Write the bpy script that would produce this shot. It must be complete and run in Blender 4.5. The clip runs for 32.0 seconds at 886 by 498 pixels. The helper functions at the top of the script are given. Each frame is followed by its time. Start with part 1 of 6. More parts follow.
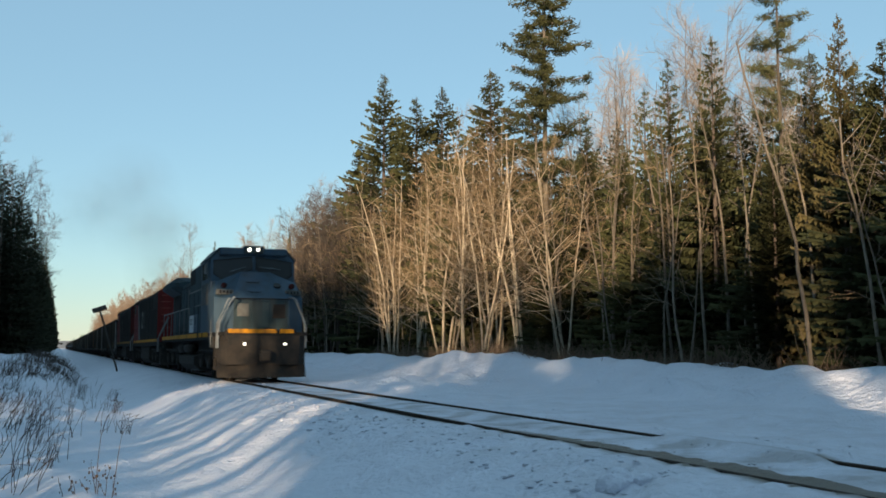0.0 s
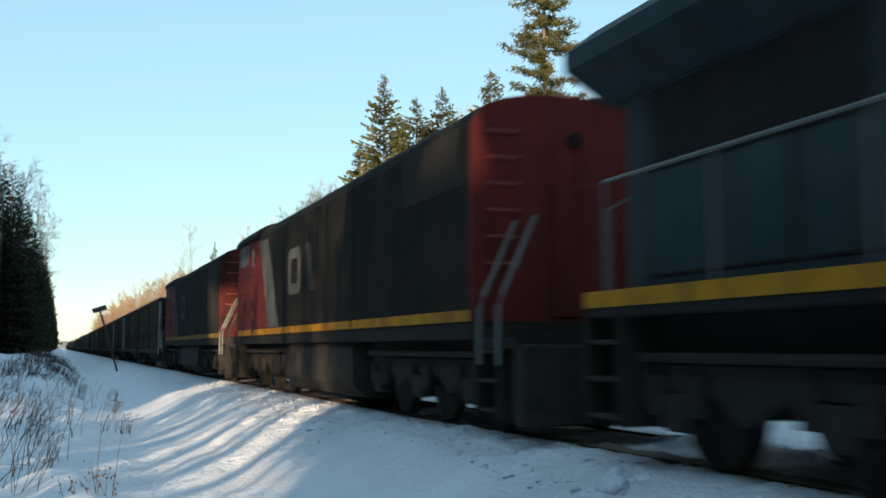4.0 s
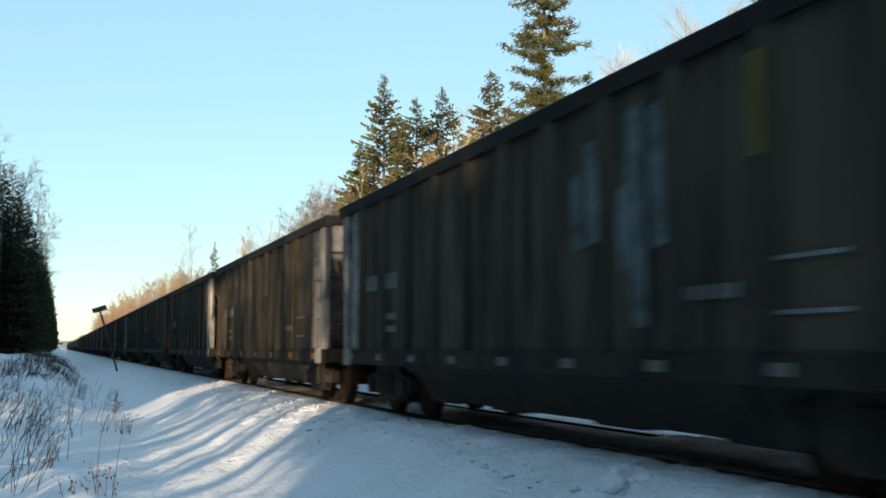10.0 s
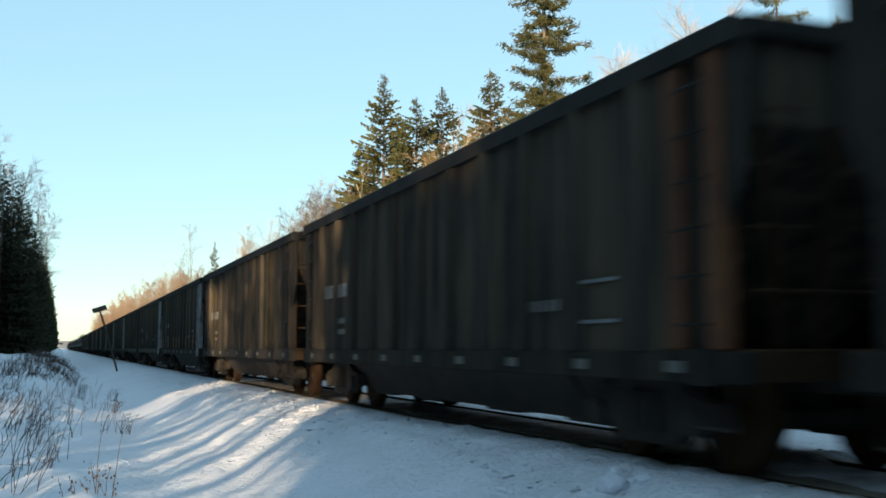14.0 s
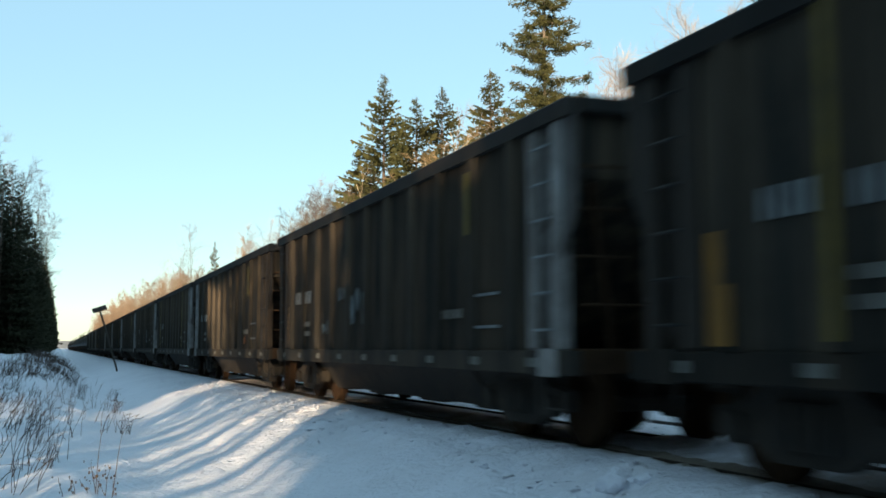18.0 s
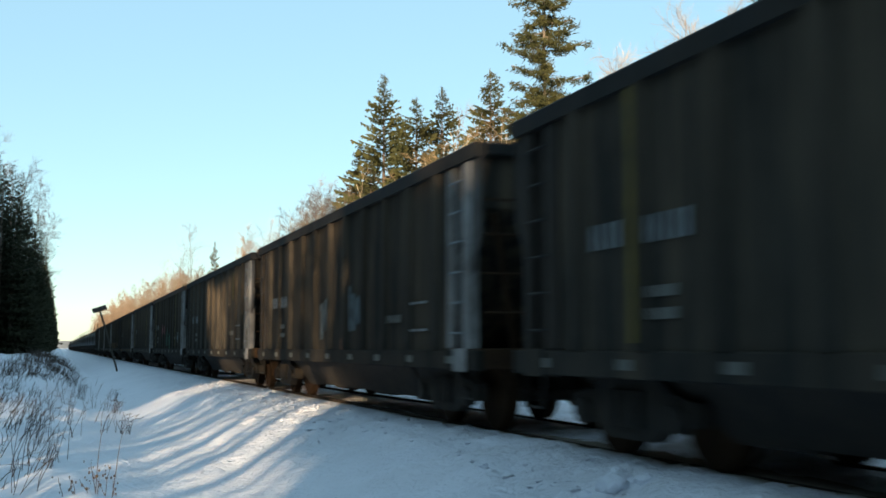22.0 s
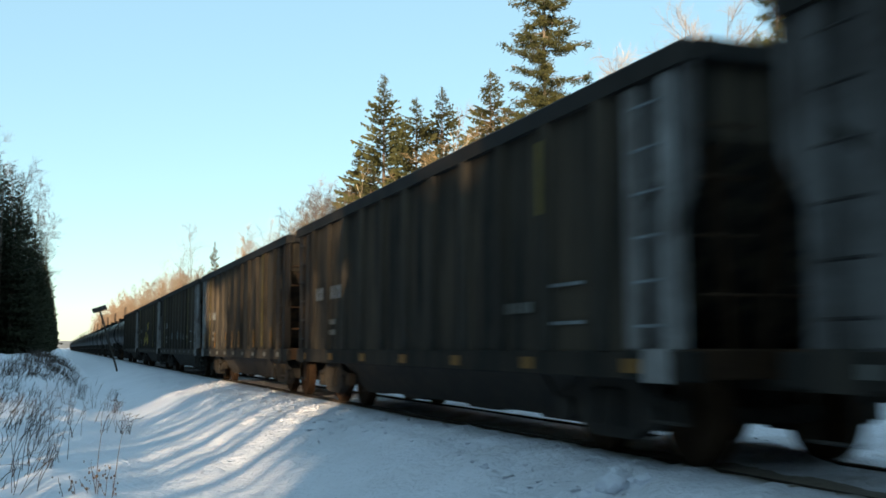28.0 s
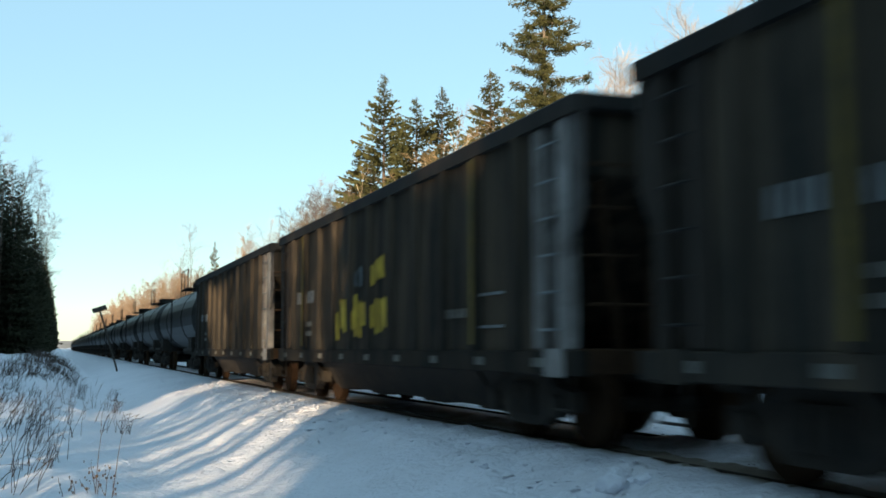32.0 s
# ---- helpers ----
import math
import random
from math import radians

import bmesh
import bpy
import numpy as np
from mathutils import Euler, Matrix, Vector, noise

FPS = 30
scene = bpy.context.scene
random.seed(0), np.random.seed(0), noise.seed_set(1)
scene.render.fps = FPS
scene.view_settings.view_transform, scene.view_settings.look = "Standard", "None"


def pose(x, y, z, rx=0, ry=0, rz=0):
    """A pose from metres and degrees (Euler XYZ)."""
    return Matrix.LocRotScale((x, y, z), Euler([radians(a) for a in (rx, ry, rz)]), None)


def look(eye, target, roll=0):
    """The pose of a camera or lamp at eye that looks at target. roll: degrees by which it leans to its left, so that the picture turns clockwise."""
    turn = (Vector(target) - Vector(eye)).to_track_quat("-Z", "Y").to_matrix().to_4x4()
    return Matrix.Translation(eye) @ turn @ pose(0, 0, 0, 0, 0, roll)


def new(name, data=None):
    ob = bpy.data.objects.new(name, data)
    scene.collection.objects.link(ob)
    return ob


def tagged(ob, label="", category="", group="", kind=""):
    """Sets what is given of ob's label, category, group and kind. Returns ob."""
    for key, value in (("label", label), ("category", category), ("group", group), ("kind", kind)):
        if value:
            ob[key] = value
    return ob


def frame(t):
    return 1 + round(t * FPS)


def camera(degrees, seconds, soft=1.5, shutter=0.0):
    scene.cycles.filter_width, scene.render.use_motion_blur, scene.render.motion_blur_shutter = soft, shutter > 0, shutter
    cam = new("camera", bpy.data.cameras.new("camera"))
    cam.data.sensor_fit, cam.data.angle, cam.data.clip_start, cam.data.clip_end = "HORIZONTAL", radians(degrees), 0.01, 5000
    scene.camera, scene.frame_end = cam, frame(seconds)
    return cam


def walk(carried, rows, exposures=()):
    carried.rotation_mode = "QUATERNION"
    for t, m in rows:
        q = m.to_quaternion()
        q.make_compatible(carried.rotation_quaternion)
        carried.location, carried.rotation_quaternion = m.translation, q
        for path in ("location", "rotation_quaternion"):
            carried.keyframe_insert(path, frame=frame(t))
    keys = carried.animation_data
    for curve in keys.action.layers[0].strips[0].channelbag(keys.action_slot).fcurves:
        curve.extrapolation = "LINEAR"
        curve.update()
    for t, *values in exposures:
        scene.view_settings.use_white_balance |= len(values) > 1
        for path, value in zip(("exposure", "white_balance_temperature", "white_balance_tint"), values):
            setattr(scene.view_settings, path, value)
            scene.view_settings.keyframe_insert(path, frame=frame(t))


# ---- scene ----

# The railway runs along Y, trains come from +Y towards -Y; z = 0 is the top of the rails; the camera stands at x = y = 0.
cam = camera(46.6, 32.0, soft=1.7, shutter=0.7)
EYE = pose(0.0, 0.0, 1.108, 95.49, 0.0, -20.4)
walk(cam, [(0.0, EYE), (32.0, EYE)],
     exposures=[(0.0, 0.40, 6300, 8), (1.0, 0.50, 6350, 8), (2.0, 0.86, 6600, 5), (3.0, 0.95, 6650, 5), (6.0, 0.95, 6650, 5), (32.0, 0.95, 6650, 5)])

# ---- light: low winter sun behind the camera, clear sky ----
SUN_AZ, SUN_EL = 210.0, 8.5
world = bpy.data.worlds.new("sky")
scene.world = world
world.use_nodes = True
wn = world.node_tree.nodes
sky = wn.new("ShaderNodeTexSky")
sky.sky_type, sky.sun_disc = "NISHITA", False
sky.sun_elevation, sky.sun_rotation = radians(SUN_EL), radians(SUN_AZ)
sky.air_density, sky.dust_density, sky.ozone_density = 1.0, 0.0, 2.2
wn["Background"].inputs["Strength"].default_value = 0.15
# thin cold haze evens the sky towards pale blue
haze = wn.new("ShaderNodeMix")
haze.data_type = "RGBA"
haze.inputs[0].default_value = 0.58
haze.inputs[7].default_value = (1.7, 2.72, 3.32, 1)
world.node_tree.links.new(sky.outputs[0], haze.inputs[6])
world.node_tree.links.new(haze.outputs[2], wn["Background"].inputs["Color"])

sun_data = bpy.data.lights.new("sun", "SUN")
sun_data.energy, sun_data.angle, sun_data.color = 6.0, radians(0.5), (1.0, 0.75, 0.49)
sun = new("sun", sun_data)
sa, se = radians(SUN_AZ), radians(SUN_EL)
sun_way = Vector((math.sin(sa) * math.cos(se), math.cos(sa) * math.cos(se), math.sin(se)))
sun.matrix_world = look(sun_way * 100, (0, 0, 0))


# ---- materials ----
def surface(name, base, second=None, scale=3.0, rough=0.7, metal=0.0, bump=0.0, bump_scale=30.0, streak=None,
            streak_amount=0.5, vary=0.0, stretch=(1, 1, 1), spec=0.5, glow=0.0):
    """A painted or natural surface: two tones mixed by noise, streaks of dirt, a tint of its own for each object, fine relief."""
    m = bpy.data.materials.new(name)
    m.use_nodes = True
    nt = m.node_tree
    n, k = nt.nodes, nt.links
    b = n["Principled BSDF"]
    b.inputs["Roughness"].default_value, b.inputs["Metallic"].default_value = rough, metal
    b.inputs["Specular IOR Level"].default_value = spec
    tc = n.new("ShaderNodeTexCoord")
    mp = n.new("ShaderNodeMapping")
    mp.inputs["Scale"].default_value = stretch
    k.new(tc.outputs["Object"], mp.inputs[0])
    ns = n.new("ShaderNodeTexNoise")
    ns.inputs["Scale"].default_value, ns.inputs["Detail"].default_value, ns.inputs["Roughness"].default_value = scale, 6, 0.65
    k.new(mp.outputs[0], ns.inputs[0])
    rp = n.new("ShaderNodeValToRGB")
    rp.color_ramp.elements[0].position, rp.color_ramp.elements[1].position = 0.35, 0.68
    second = second or tuple(c * 0.7 for c in base)
    rp.color_ramp.elements[0].color, rp.color_ramp.elements[1].color = (*base, 1), (*second, 1)
    k.new(ns.outputs[0], rp.inputs[0])
    out = rp.outputs[0]
    if streak:
        m2 = n.new("ShaderNodeMapping")
        m2.inputs["Scale"].default_value = (2.2, 2.2, 0.22)
        k.new(tc.outputs["Object"], m2.inputs[0])
        n2 = n.new("ShaderNodeTexNoise")
        n2.inputs["Scale"].default_value, n2.inputs["Detail"].default_value = 1.6, 5
        k.new(m2.outputs[0], n2.inputs[0])
        r2 = n.new("ShaderNodeMapRange")
        r2.inputs["From Min"].default_value, r2.inputs["From Max"].default_value = 0.42, 0.72
        r2.inputs["To Max"].default_value = streak_amount
        k.new(n2.outputs[0], r2.inputs[0])
        mx = n.new("ShaderNodeMix")
        mx.data_type = "RGBA"
        k.new(r2.outputs[0], mx.inputs[0])
        k.new(out, mx.inputs[6])
        mx.inputs[7].default_value = (*streak, 1)
        out = mx.outputs[2]
    if vary:
        oi = n.new("ShaderNodeObjectInfo")
        mr = n.new("ShaderNodeMapRange")
        mr.inputs["To Min"].default_value, mr.inputs["To Max"].default_value = 1 - vary, 1 + vary
        k.new(oi.outputs["Random"], mr.inputs[0])
        hs = n.new("ShaderNodeHueSaturation")
        k.new(mr.outputs[0], hs.inputs["Value"])
        k.new(out, hs.inputs["Color"])
        out = hs.outputs[0]
    k.new(out, b.inputs["Base Color"])
    if bump:
        nb = n.new("ShaderNodeTexNoise")
        nb.inputs["Scale"].default_value, nb.inputs["Detail"].default_value = bump_scale, 4
        k.new(tc.outputs["Object"], nb.inputs[0])
        bp = n.new("ShaderNodeBump")
        bp.inputs["Strength"].default_value, bp.inputs["Distance"].default_value = bump, 0.05
        k.new(nb.outputs[0], bp.inputs["Height"])
        k.new(bp.outputs[0], b.inputs["Normal"])
    if glow:
        b.inputs["Emission Color"].default_value = (1.0, 0.9, 0.75, 1)
        b.inputs["Emission Strength"].default_value = glow
    return m


def snow_material():
    m = surface("snow", (0.76, 0.77, 0.855), (0.685, 0.70, 0.785), scale=0.5, rough=0.65, spec=0.3)
    nt = m.node_tree
    n, k = nt.nodes, nt.links
    b = n["Principled BSDF"]
    tc = n.new("ShaderNodeTexCoord")
    sx = n.new("ShaderNodeSeparateXYZ")
    k.new(tc.outputs["Object"], sx.inputs[0])

    def mth(op, a, c):
        q = n.new("ShaderNodeMath")
        q.operation = op
        for i, v in enumerate((a, c)):
            if v is None:
                continue
            if isinstance(v, (int, float)):
                q.inputs[i].default_value = v
            else:
                k.new(v, q.inputs[i])
        return q.outputs[0]

    # cinders and mud thrown out along both rails
    big = n.new("ShaderNodeTexNoise")
    big.inputs["Scale"].default_value, big.inputs["Detail"].default_value = 1.3, 8
    k.new(tc.outputs["Object"], big.inputs[0])
    dist = mth("ABSOLUTE", mth("SUBTRACT", mth("ABSOLUTE", mth("SUBTRACT", sx.outputs[0], 6.453), None), 0.79), None)
    band = mth("SUBTRACT", 1.0, mth("DIVIDE", dist, 0.22))
    dirt = mth("MULTIPLY", mth("SUBTRACT", mth("ADD", band, big.outputs[0]), 0.92), 1.6)
    # wet cinders ploughed up outside the near rail towards the crossing, and faintly between the rails
    soot0 = n.new("ShaderNodeTexNoise")
    soot0.inputs["Scale"].default_value, soot0.inputs["Detail"].default_value = 3.5, 10
    k.new(tc.outputs["Object"], soot0.inputs[0])
    near = mth("SUBTRACT", 1.0, mth("DIVIDE", mth("ABSOLUTE", mth("SUBTRACT", sx.outputs[0], 5.88), None), 0.24))
    along = n.new("ShaderNodeMapRange")
    along.inputs["From Min"].default_value, along.inputs["From Max"].default_value = 15.5, 9.5
    k.new(sx.outputs[1], along.inputs[0])
    mud = mth("MULTIPLY", mth("MULTIPLY", mth("SUBTRACT", mth("ADD", near, mth("MULTIPLY", mth("SUBTRACT", soot0.outputs[0], 0.5), 2.4)), -0.05), 3.5), along.outputs[0])
    inner = mth("SUBTRACT", 0.78, mth("ABSOLUTE", mth("SUBTRACT", sx.outputs[0], 6.453), None))
    inner = mth("MULTIPLY", mth("MINIMUM", mth("MULTIPLY", mth("MAXIMUM", inner, 0.0), 5.0), 1.0), mth("MULTIPLY", mth("SUBTRACT", big.outputs[0], 0.44), 2.2))
    dirt = mth("MAXIMUM", mth("MAXIMUM", dirt, mud), mth("MINIMUM", mth("MULTIPLY", inner, 1.5), 0.5))
    cl = n.new("ShaderNodeClamp")
    k.new(dirt, cl.inputs[0])
    old = b.inputs["Base Color"].links[0].from_socket
    mx = n.new("ShaderNodeMix")
    mx.data_type = "RGBA"
    k.new(cl.outputs[0], mx.inputs[0])
    k.new(old, mx.inputs[6])
    mx.inputs[7].default_value = (0.20, 0.17, 0.14, 1)
    # darker mottling over the track and the crossing: soot, footprints and painted-in hollow shade
    mottle = n.new("ShaderNodeTexNoise")
    mottle.inputs["Scale"].default_value, mottle.inputs["Detail"].default_value, mottle.inputs["Roughness"].default_value = 1.1, 10, 0.75
    k.new(tc.outputs["Object"], mottle.inputs[0])
    zone = mth("SUBTRACT", 2.1, mth("MULTIPLY", mth("ABSOLUTE", mth("SUBTRACT", sx.outputs[0], 8.6), None), 0.33))
    ahead = n.new("ShaderNodeMapRange")
    ahead.inputs["From Min"].default_value, ahead.inputs["From Max"].default_value = 34.0, 16.0
    k.new(sx.outputs[1], ahead.inputs[0])
    amount = mth("MULTIPLY", mth("MULTIPLY", mth("SUBTRACT", mottle.outputs[0], 0.42), 1.5), mth("MULTIPLY", mth("MINIMUM", mth("MAXIMUM", zone, 0.0), 1.0), ahead.outputs[0]))
    c2 = n.new("ShaderNodeClamp")
    k.new(mth("MULTIPLY", amount, mth("SUBTRACT", 1.0, cl.outputs[0])), c2.inputs[0])
    m3 = n.new("ShaderNodeMix")
    m3.data_type = "RGBA"
    k.new(c2.outputs[0], m3.inputs[0])
    k.new(mx.outputs[2], m3.inputs[6])
    m3.inputs[7].default_value = (0.40, 0.375, 0.375, 1)
    k.new(m3.outputs[2], b.inputs["Base Color"])
    fine = n.new("ShaderNodeTexNoise")
    fine.inputs["Scale"].default_value, fine.inputs["Detail"].default_value = 2.2, 9
    k.new(tc.outputs["Object"], fine.inputs[0])
    bp = n.new("ShaderNodeBump")
    bp.inputs["Strength"].default_value, bp.inputs["Distance"].default_value = 0.85, 0.16
    grit = n.new("ShaderNodeTexNoise")
    grit.inputs["Scale"].default_value, grit.inputs["Detail"].default_value = 11.0, 6
    k.new(tc.outputs["Object"], grit.inputs[0])
    k.new(mth("ADD", fine.outputs[0], mth("MULTIPLY", grit.outputs[0], 0.5)), bp.inputs["Height"])
    k.new(bp.outputs[0], b.inputs["Normal"])
    return m


M = dict(
    snow=snow_material(),
    rail=surface("rail_steel", (0.026, 0.020, 0.016), (0.050, 0.036, 0.026), 8, 0.85, 0.0, spec=0.15),
    bark=surface("grey_bark", (0.20, 0.165, 0.125), (0.11, 0.09, 0.07), 3, 0.9, bump=0.5, vary=0.3, spec=0.2),
    pale_bark=surface("pale_bark", (0.54, 0.45, 0.33), (0.24, 0.185, 0.13), 2.5, 0.9, bump=0.4, vary=0.3, spec=0.15),
    twig=surface("twig", (0.29, 0.210, 0.125), (0.15, 0.105, 0.065), 1.5, 0.9, vary=0.45, spec=0.1),
    pale_twig=surface("pale_twig", (0.40, 0.345, 0.305), (0.27, 0.23, 0.205), 1.5, 0.9, vary=0.25, spec=0.1),
    spruce_bark=surface("spruce_bark", (0.13, 0.10, 0.08), (0.08, 0.06, 0.05), 5, 0.95, bump=0.6),
    needles=surface("spruce_needles", (0.086, 0.084, 0.036), (0.040, 0.047, 0.020), 0.9, 0.85, vary=0.4, spec=0.12),
    # darker copy of the spruce needles, with the wood's shade put into the colour
    shade_needles=surface("shade_darkened_needles", (0.046, 0.048, 0.028), (0.026, 0.029, 0.018), 0.9, 0.85, vary=0.3, spec=0.08),
    brown_needles=surface("larch_needles", (0.11, 0.085, 0.035), (0.055, 0.055, 0.022), 0.9, 0.8, vary=0.25, spec=0.2),
    far_twig=surface("grey_brown_twig", (0.27, 0.19, 0.135), (0.17, 0.12, 0.085), 1.5, 0.95, vary=0.3, spec=0.05),
    grey_twig=surface("grey_twig", (0.115, 0.095, 0.082), (0.075, 0.062, 0.054), 1.5, 0.95, vary=0.25, spec=0.05),
    far_bark=surface("dark_grey_bark", (0.085, 0.068, 0.055), (0.05, 0.04, 0.033), 3, 0.95, vary=0.3, spec=0.05),
    brush=surface("dry_brush", (0.16, 0.11, 0.07), (0.09, 0.06, 0.04), 2.0, 0.9),
    black=surface("black_steel", (0.016, 0.016, 0.016), (0.030, 0.027, 0.024), 2.5, 0.8, streak=(0.035, 0.027, 0.020), streak_amount=0.5, spec=0.1),
    under=surface("running_gear", (0.022, 0.0205, 0.019), (0.044, 0.035, 0.027), 3, 0.9, bump=0.3, spec=0.2),
    blue=surface("faded_blue_paint", (0.024, 0.053, 0.086), (0.043, 0.074, 0.102), 1.2, 0.5, streak=(0.026, 0.034, 0.040), streak_amount=0.7, spec=0.35),
    blue_dirty=surface("sooty_blue_paint", (0.024, 0.045, 0.053), (0.046, 0.064, 0.068), 1.2, 0.7, streak=(0.030, 0.030, 0.028), streak_amount=0.8, spec=0.15),
    yellow=surface("yellow_paint", (0.62, 0.26, 0.010), (0.36, 0.155, 0.010), 3, 0.65, streak=(0.08, 0.05, 0.02), streak_amount=0.7, spec=0.15),
    red=surface("red_orange_paint", (0.165, 0.023, 0.019), (0.115, 0.017, 0.015), 1.5, 0.7, streak=(0.045, 0.016, 0.014), streak_amount=0.6, spec=0.12),
    sooty_red=surface("sooty_red_paint", (0.105, 0.019, 0.016), (0.030, 0.012, 0.010), 1.1, 0.8, streak=(0.016, 0.011, 0.010), streak_amount=0.9, spec=0.1),
    dull_yellow=surface("dull_yellow_paint", (0.30, 0.155, 0.030), (0.17, 0.095, 0.025), 3, 0.75, streak=(0.06, 0.042, 0.022), streak_amount=0.7, spec=0.12),
    loco_black=surface("loco_black_paint", (0.012, 0.0122, 0.012), (0.024, 0.021, 0.018), 0.9, 0.8, streak=(0.045, 0.034, 0.023), streak_amount=0.5, spec=0.05),
    stripe=surface("grey_white_paint", (0.17, 0.17, 0.155), (0.095, 0.09, 0.08), 2, 0.8, streak=(0.045, 0.036, 0.028), streak_amount=0.7, spec=0.15),
    white=surface("white_paint", (0.24, 0.26, 0.27), (0.13, 0.14, 0.145), 3, 0.8, streak=(0.05, 0.045, 0.04), streak_amount=0.6, spec=0.15),
    panel_white=surface("panel_white", (0.60, 0.62, 0.62), (0.48, 0.49, 0.48), 3, 0.6, streak=(0.3, 0.29, 0.27), streak_amount=0.4),
    hopper=surface("hopper_dark_paint", (0.0155, 0.0155, 0.0145), (0.038, 0.034, 0.028), 0.8, 0.85, streak=(0.115, 0.086, 0.058), streak_amount=0.75, vary=0.3, spec=0.07),
    hopper_rib=surface("hopper_rib_paint", (0.016, 0.016, 0.0152), (0.036, 0.032, 0.027), 0.9, 0.85, streak=(0.085, 0.065, 0.046), streak_amount=0.6, vary=0.32, spec=0.07),
    chord=surface("grey_rubbed_steel", (0.022, 0.022, 0.022), (0.014, 0.013, 0.012), 1.2, 0.75, streak=(0.045, 0.033, 0.024), streak_amount=0.5, vary=0.4, spec=0.15),
    brown_chord=surface("rusty_chord", (0.060, 0.032, 0.019), (0.035, 0.023, 0.018), 1.2, 0.8, vary=0.2, spec=0.3),
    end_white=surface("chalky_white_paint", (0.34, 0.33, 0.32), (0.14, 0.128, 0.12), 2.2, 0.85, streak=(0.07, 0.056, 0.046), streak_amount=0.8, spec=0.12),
    end_grey=surface("chalky_grey_tone", (0.15, 0.144, 0.14), (0.06, 0.054, 0.05), 1.8, 0.9, streak=(0.03, 0.024, 0.02), streak_amount=0.9, spec=0.1),
    ghost_mark=surface("worn_emblem_paint", (0.040, 0.038, 0.034), (0.016, 0.015, 0.013), 3.5, 0.9, streak=(0.012, 0.011, 0.010), streak_amount=0.8, spec=0.05),
    faded_mark=surface("faded_emblem_paint", (0.085, 0.082, 0.074), (0.030, 0.028, 0.025), 2.5, 0.85, streak=(0.018, 0.016, 0.014), streak_amount=0.8, spec=0.1),
    end_rust=surface("rust_orange_paint", (0.16, 0.062, 0.028), (0.09, 0.038, 0.022), 1.6, 0.85, streak=(0.035, 0.024, 0.016), streak_amount=0.6, spec=0.2),
    end_brown=surface("brown_end_paint", (0.034, 0.026, 0.020), (0.018, 0.015, 0.013), 1.6, 0.8, spec=0.2),
    mustard=surface("mustard_tape", (0.155, 0.110, 0.017), (0.07, 0.052, 0.013), 2, 0.7, spec=0.3),
    orange_tape=surface("orange_tape", (0.23, 0.105, 0.014), (0.09, 0.046, 0.012), 2, 0.7, spec=0.3),
    rust=surface("rust", (0.050, 0.029, 0.016), (0.030, 0.018, 0.012), 4, 0.95, bump=0.3, spec=0.1),
    tank=surface("tank_black_paint", (0.009, 0.010, 0.010), (0.018, 0.017, 0.016), 1.0, 0.45, vary=0.2, spec=0.22),
    tank_grey=surface("tank_grey_band", (0.25, 0.26, 0.27), (0.18, 0.18, 0.19), 1.0, 0.4),
    glass=surface("cab_glass", (0.012, 0.012, 0.012), (0.018, 0.017, 0.016), 1, 0.1, spec=0.25),
    # side windows: the reflected sky is put into the glass's pale base colour
    sky_pale_glass=surface("sky_tinted_side_glass", (0.17, 0.19, 0.19), (0.24, 0.26, 0.26), 1, 0.08, spec=0.8),
    lamp=surface("headlight_lens", (0.9, 0.85, 0.75), (0.9, 0.85, 0.75), 1, 0.2, glow=4.0),
    grey_pipe=surface("grey_handrail", (0.16, 0.16, 0.155), (0.10, 0.10, 0.09), 4, 0.6),
    red_pipe=surface("red_handrail", (0.30, 0.05, 0.03), (0.2, 0.04, 0.03), 4, 0.5),
    spray_white=surface("spray_white", (0.13, 0.16, 0.17), (0.035, 0.042, 0.045), 3.5, 0.7, spec=0.2),
    spray_yellow=surface("spray_yellow", (0.55, 0.40, 0.045), (0.36, 0.25, 0.035), 2.5, 0.7, spec=0.2),
    spray_pink=surface("spray_pink", (0.26, 0.07, 0.09), (0.10, 0.03, 0.035), 2.5, 0.7, spec=0.2),
    spray_green=surface("spray_green", (0.025, 0.12, 0.08), (0.012, 0.045, 0.032), 2.5, 0.7, spec=0.2),
    wood=surface("weathered_wood", (0.06, 0.05, 0.04), (0.03, 0.026, 0.022), 5, 0.9),
    stem=surface("dry_stem", (0.055, 0.036, 0.028), (0.035, 0.025, 0.02), 4, 0.9),
    smoke=surface("exhaust_smoke", (0.06, 0.058, 0.05), (0.09, 0.085, 0.075), 0.3, 1.0, spec=0.0),
    # the distance haze over the hill is painted in as a pale colour
    hill=surface("haze_paled_hill", (0.24, 0.21, 0.19), (0.34, 0.31, 0.29), 0.05, 1.0),
)


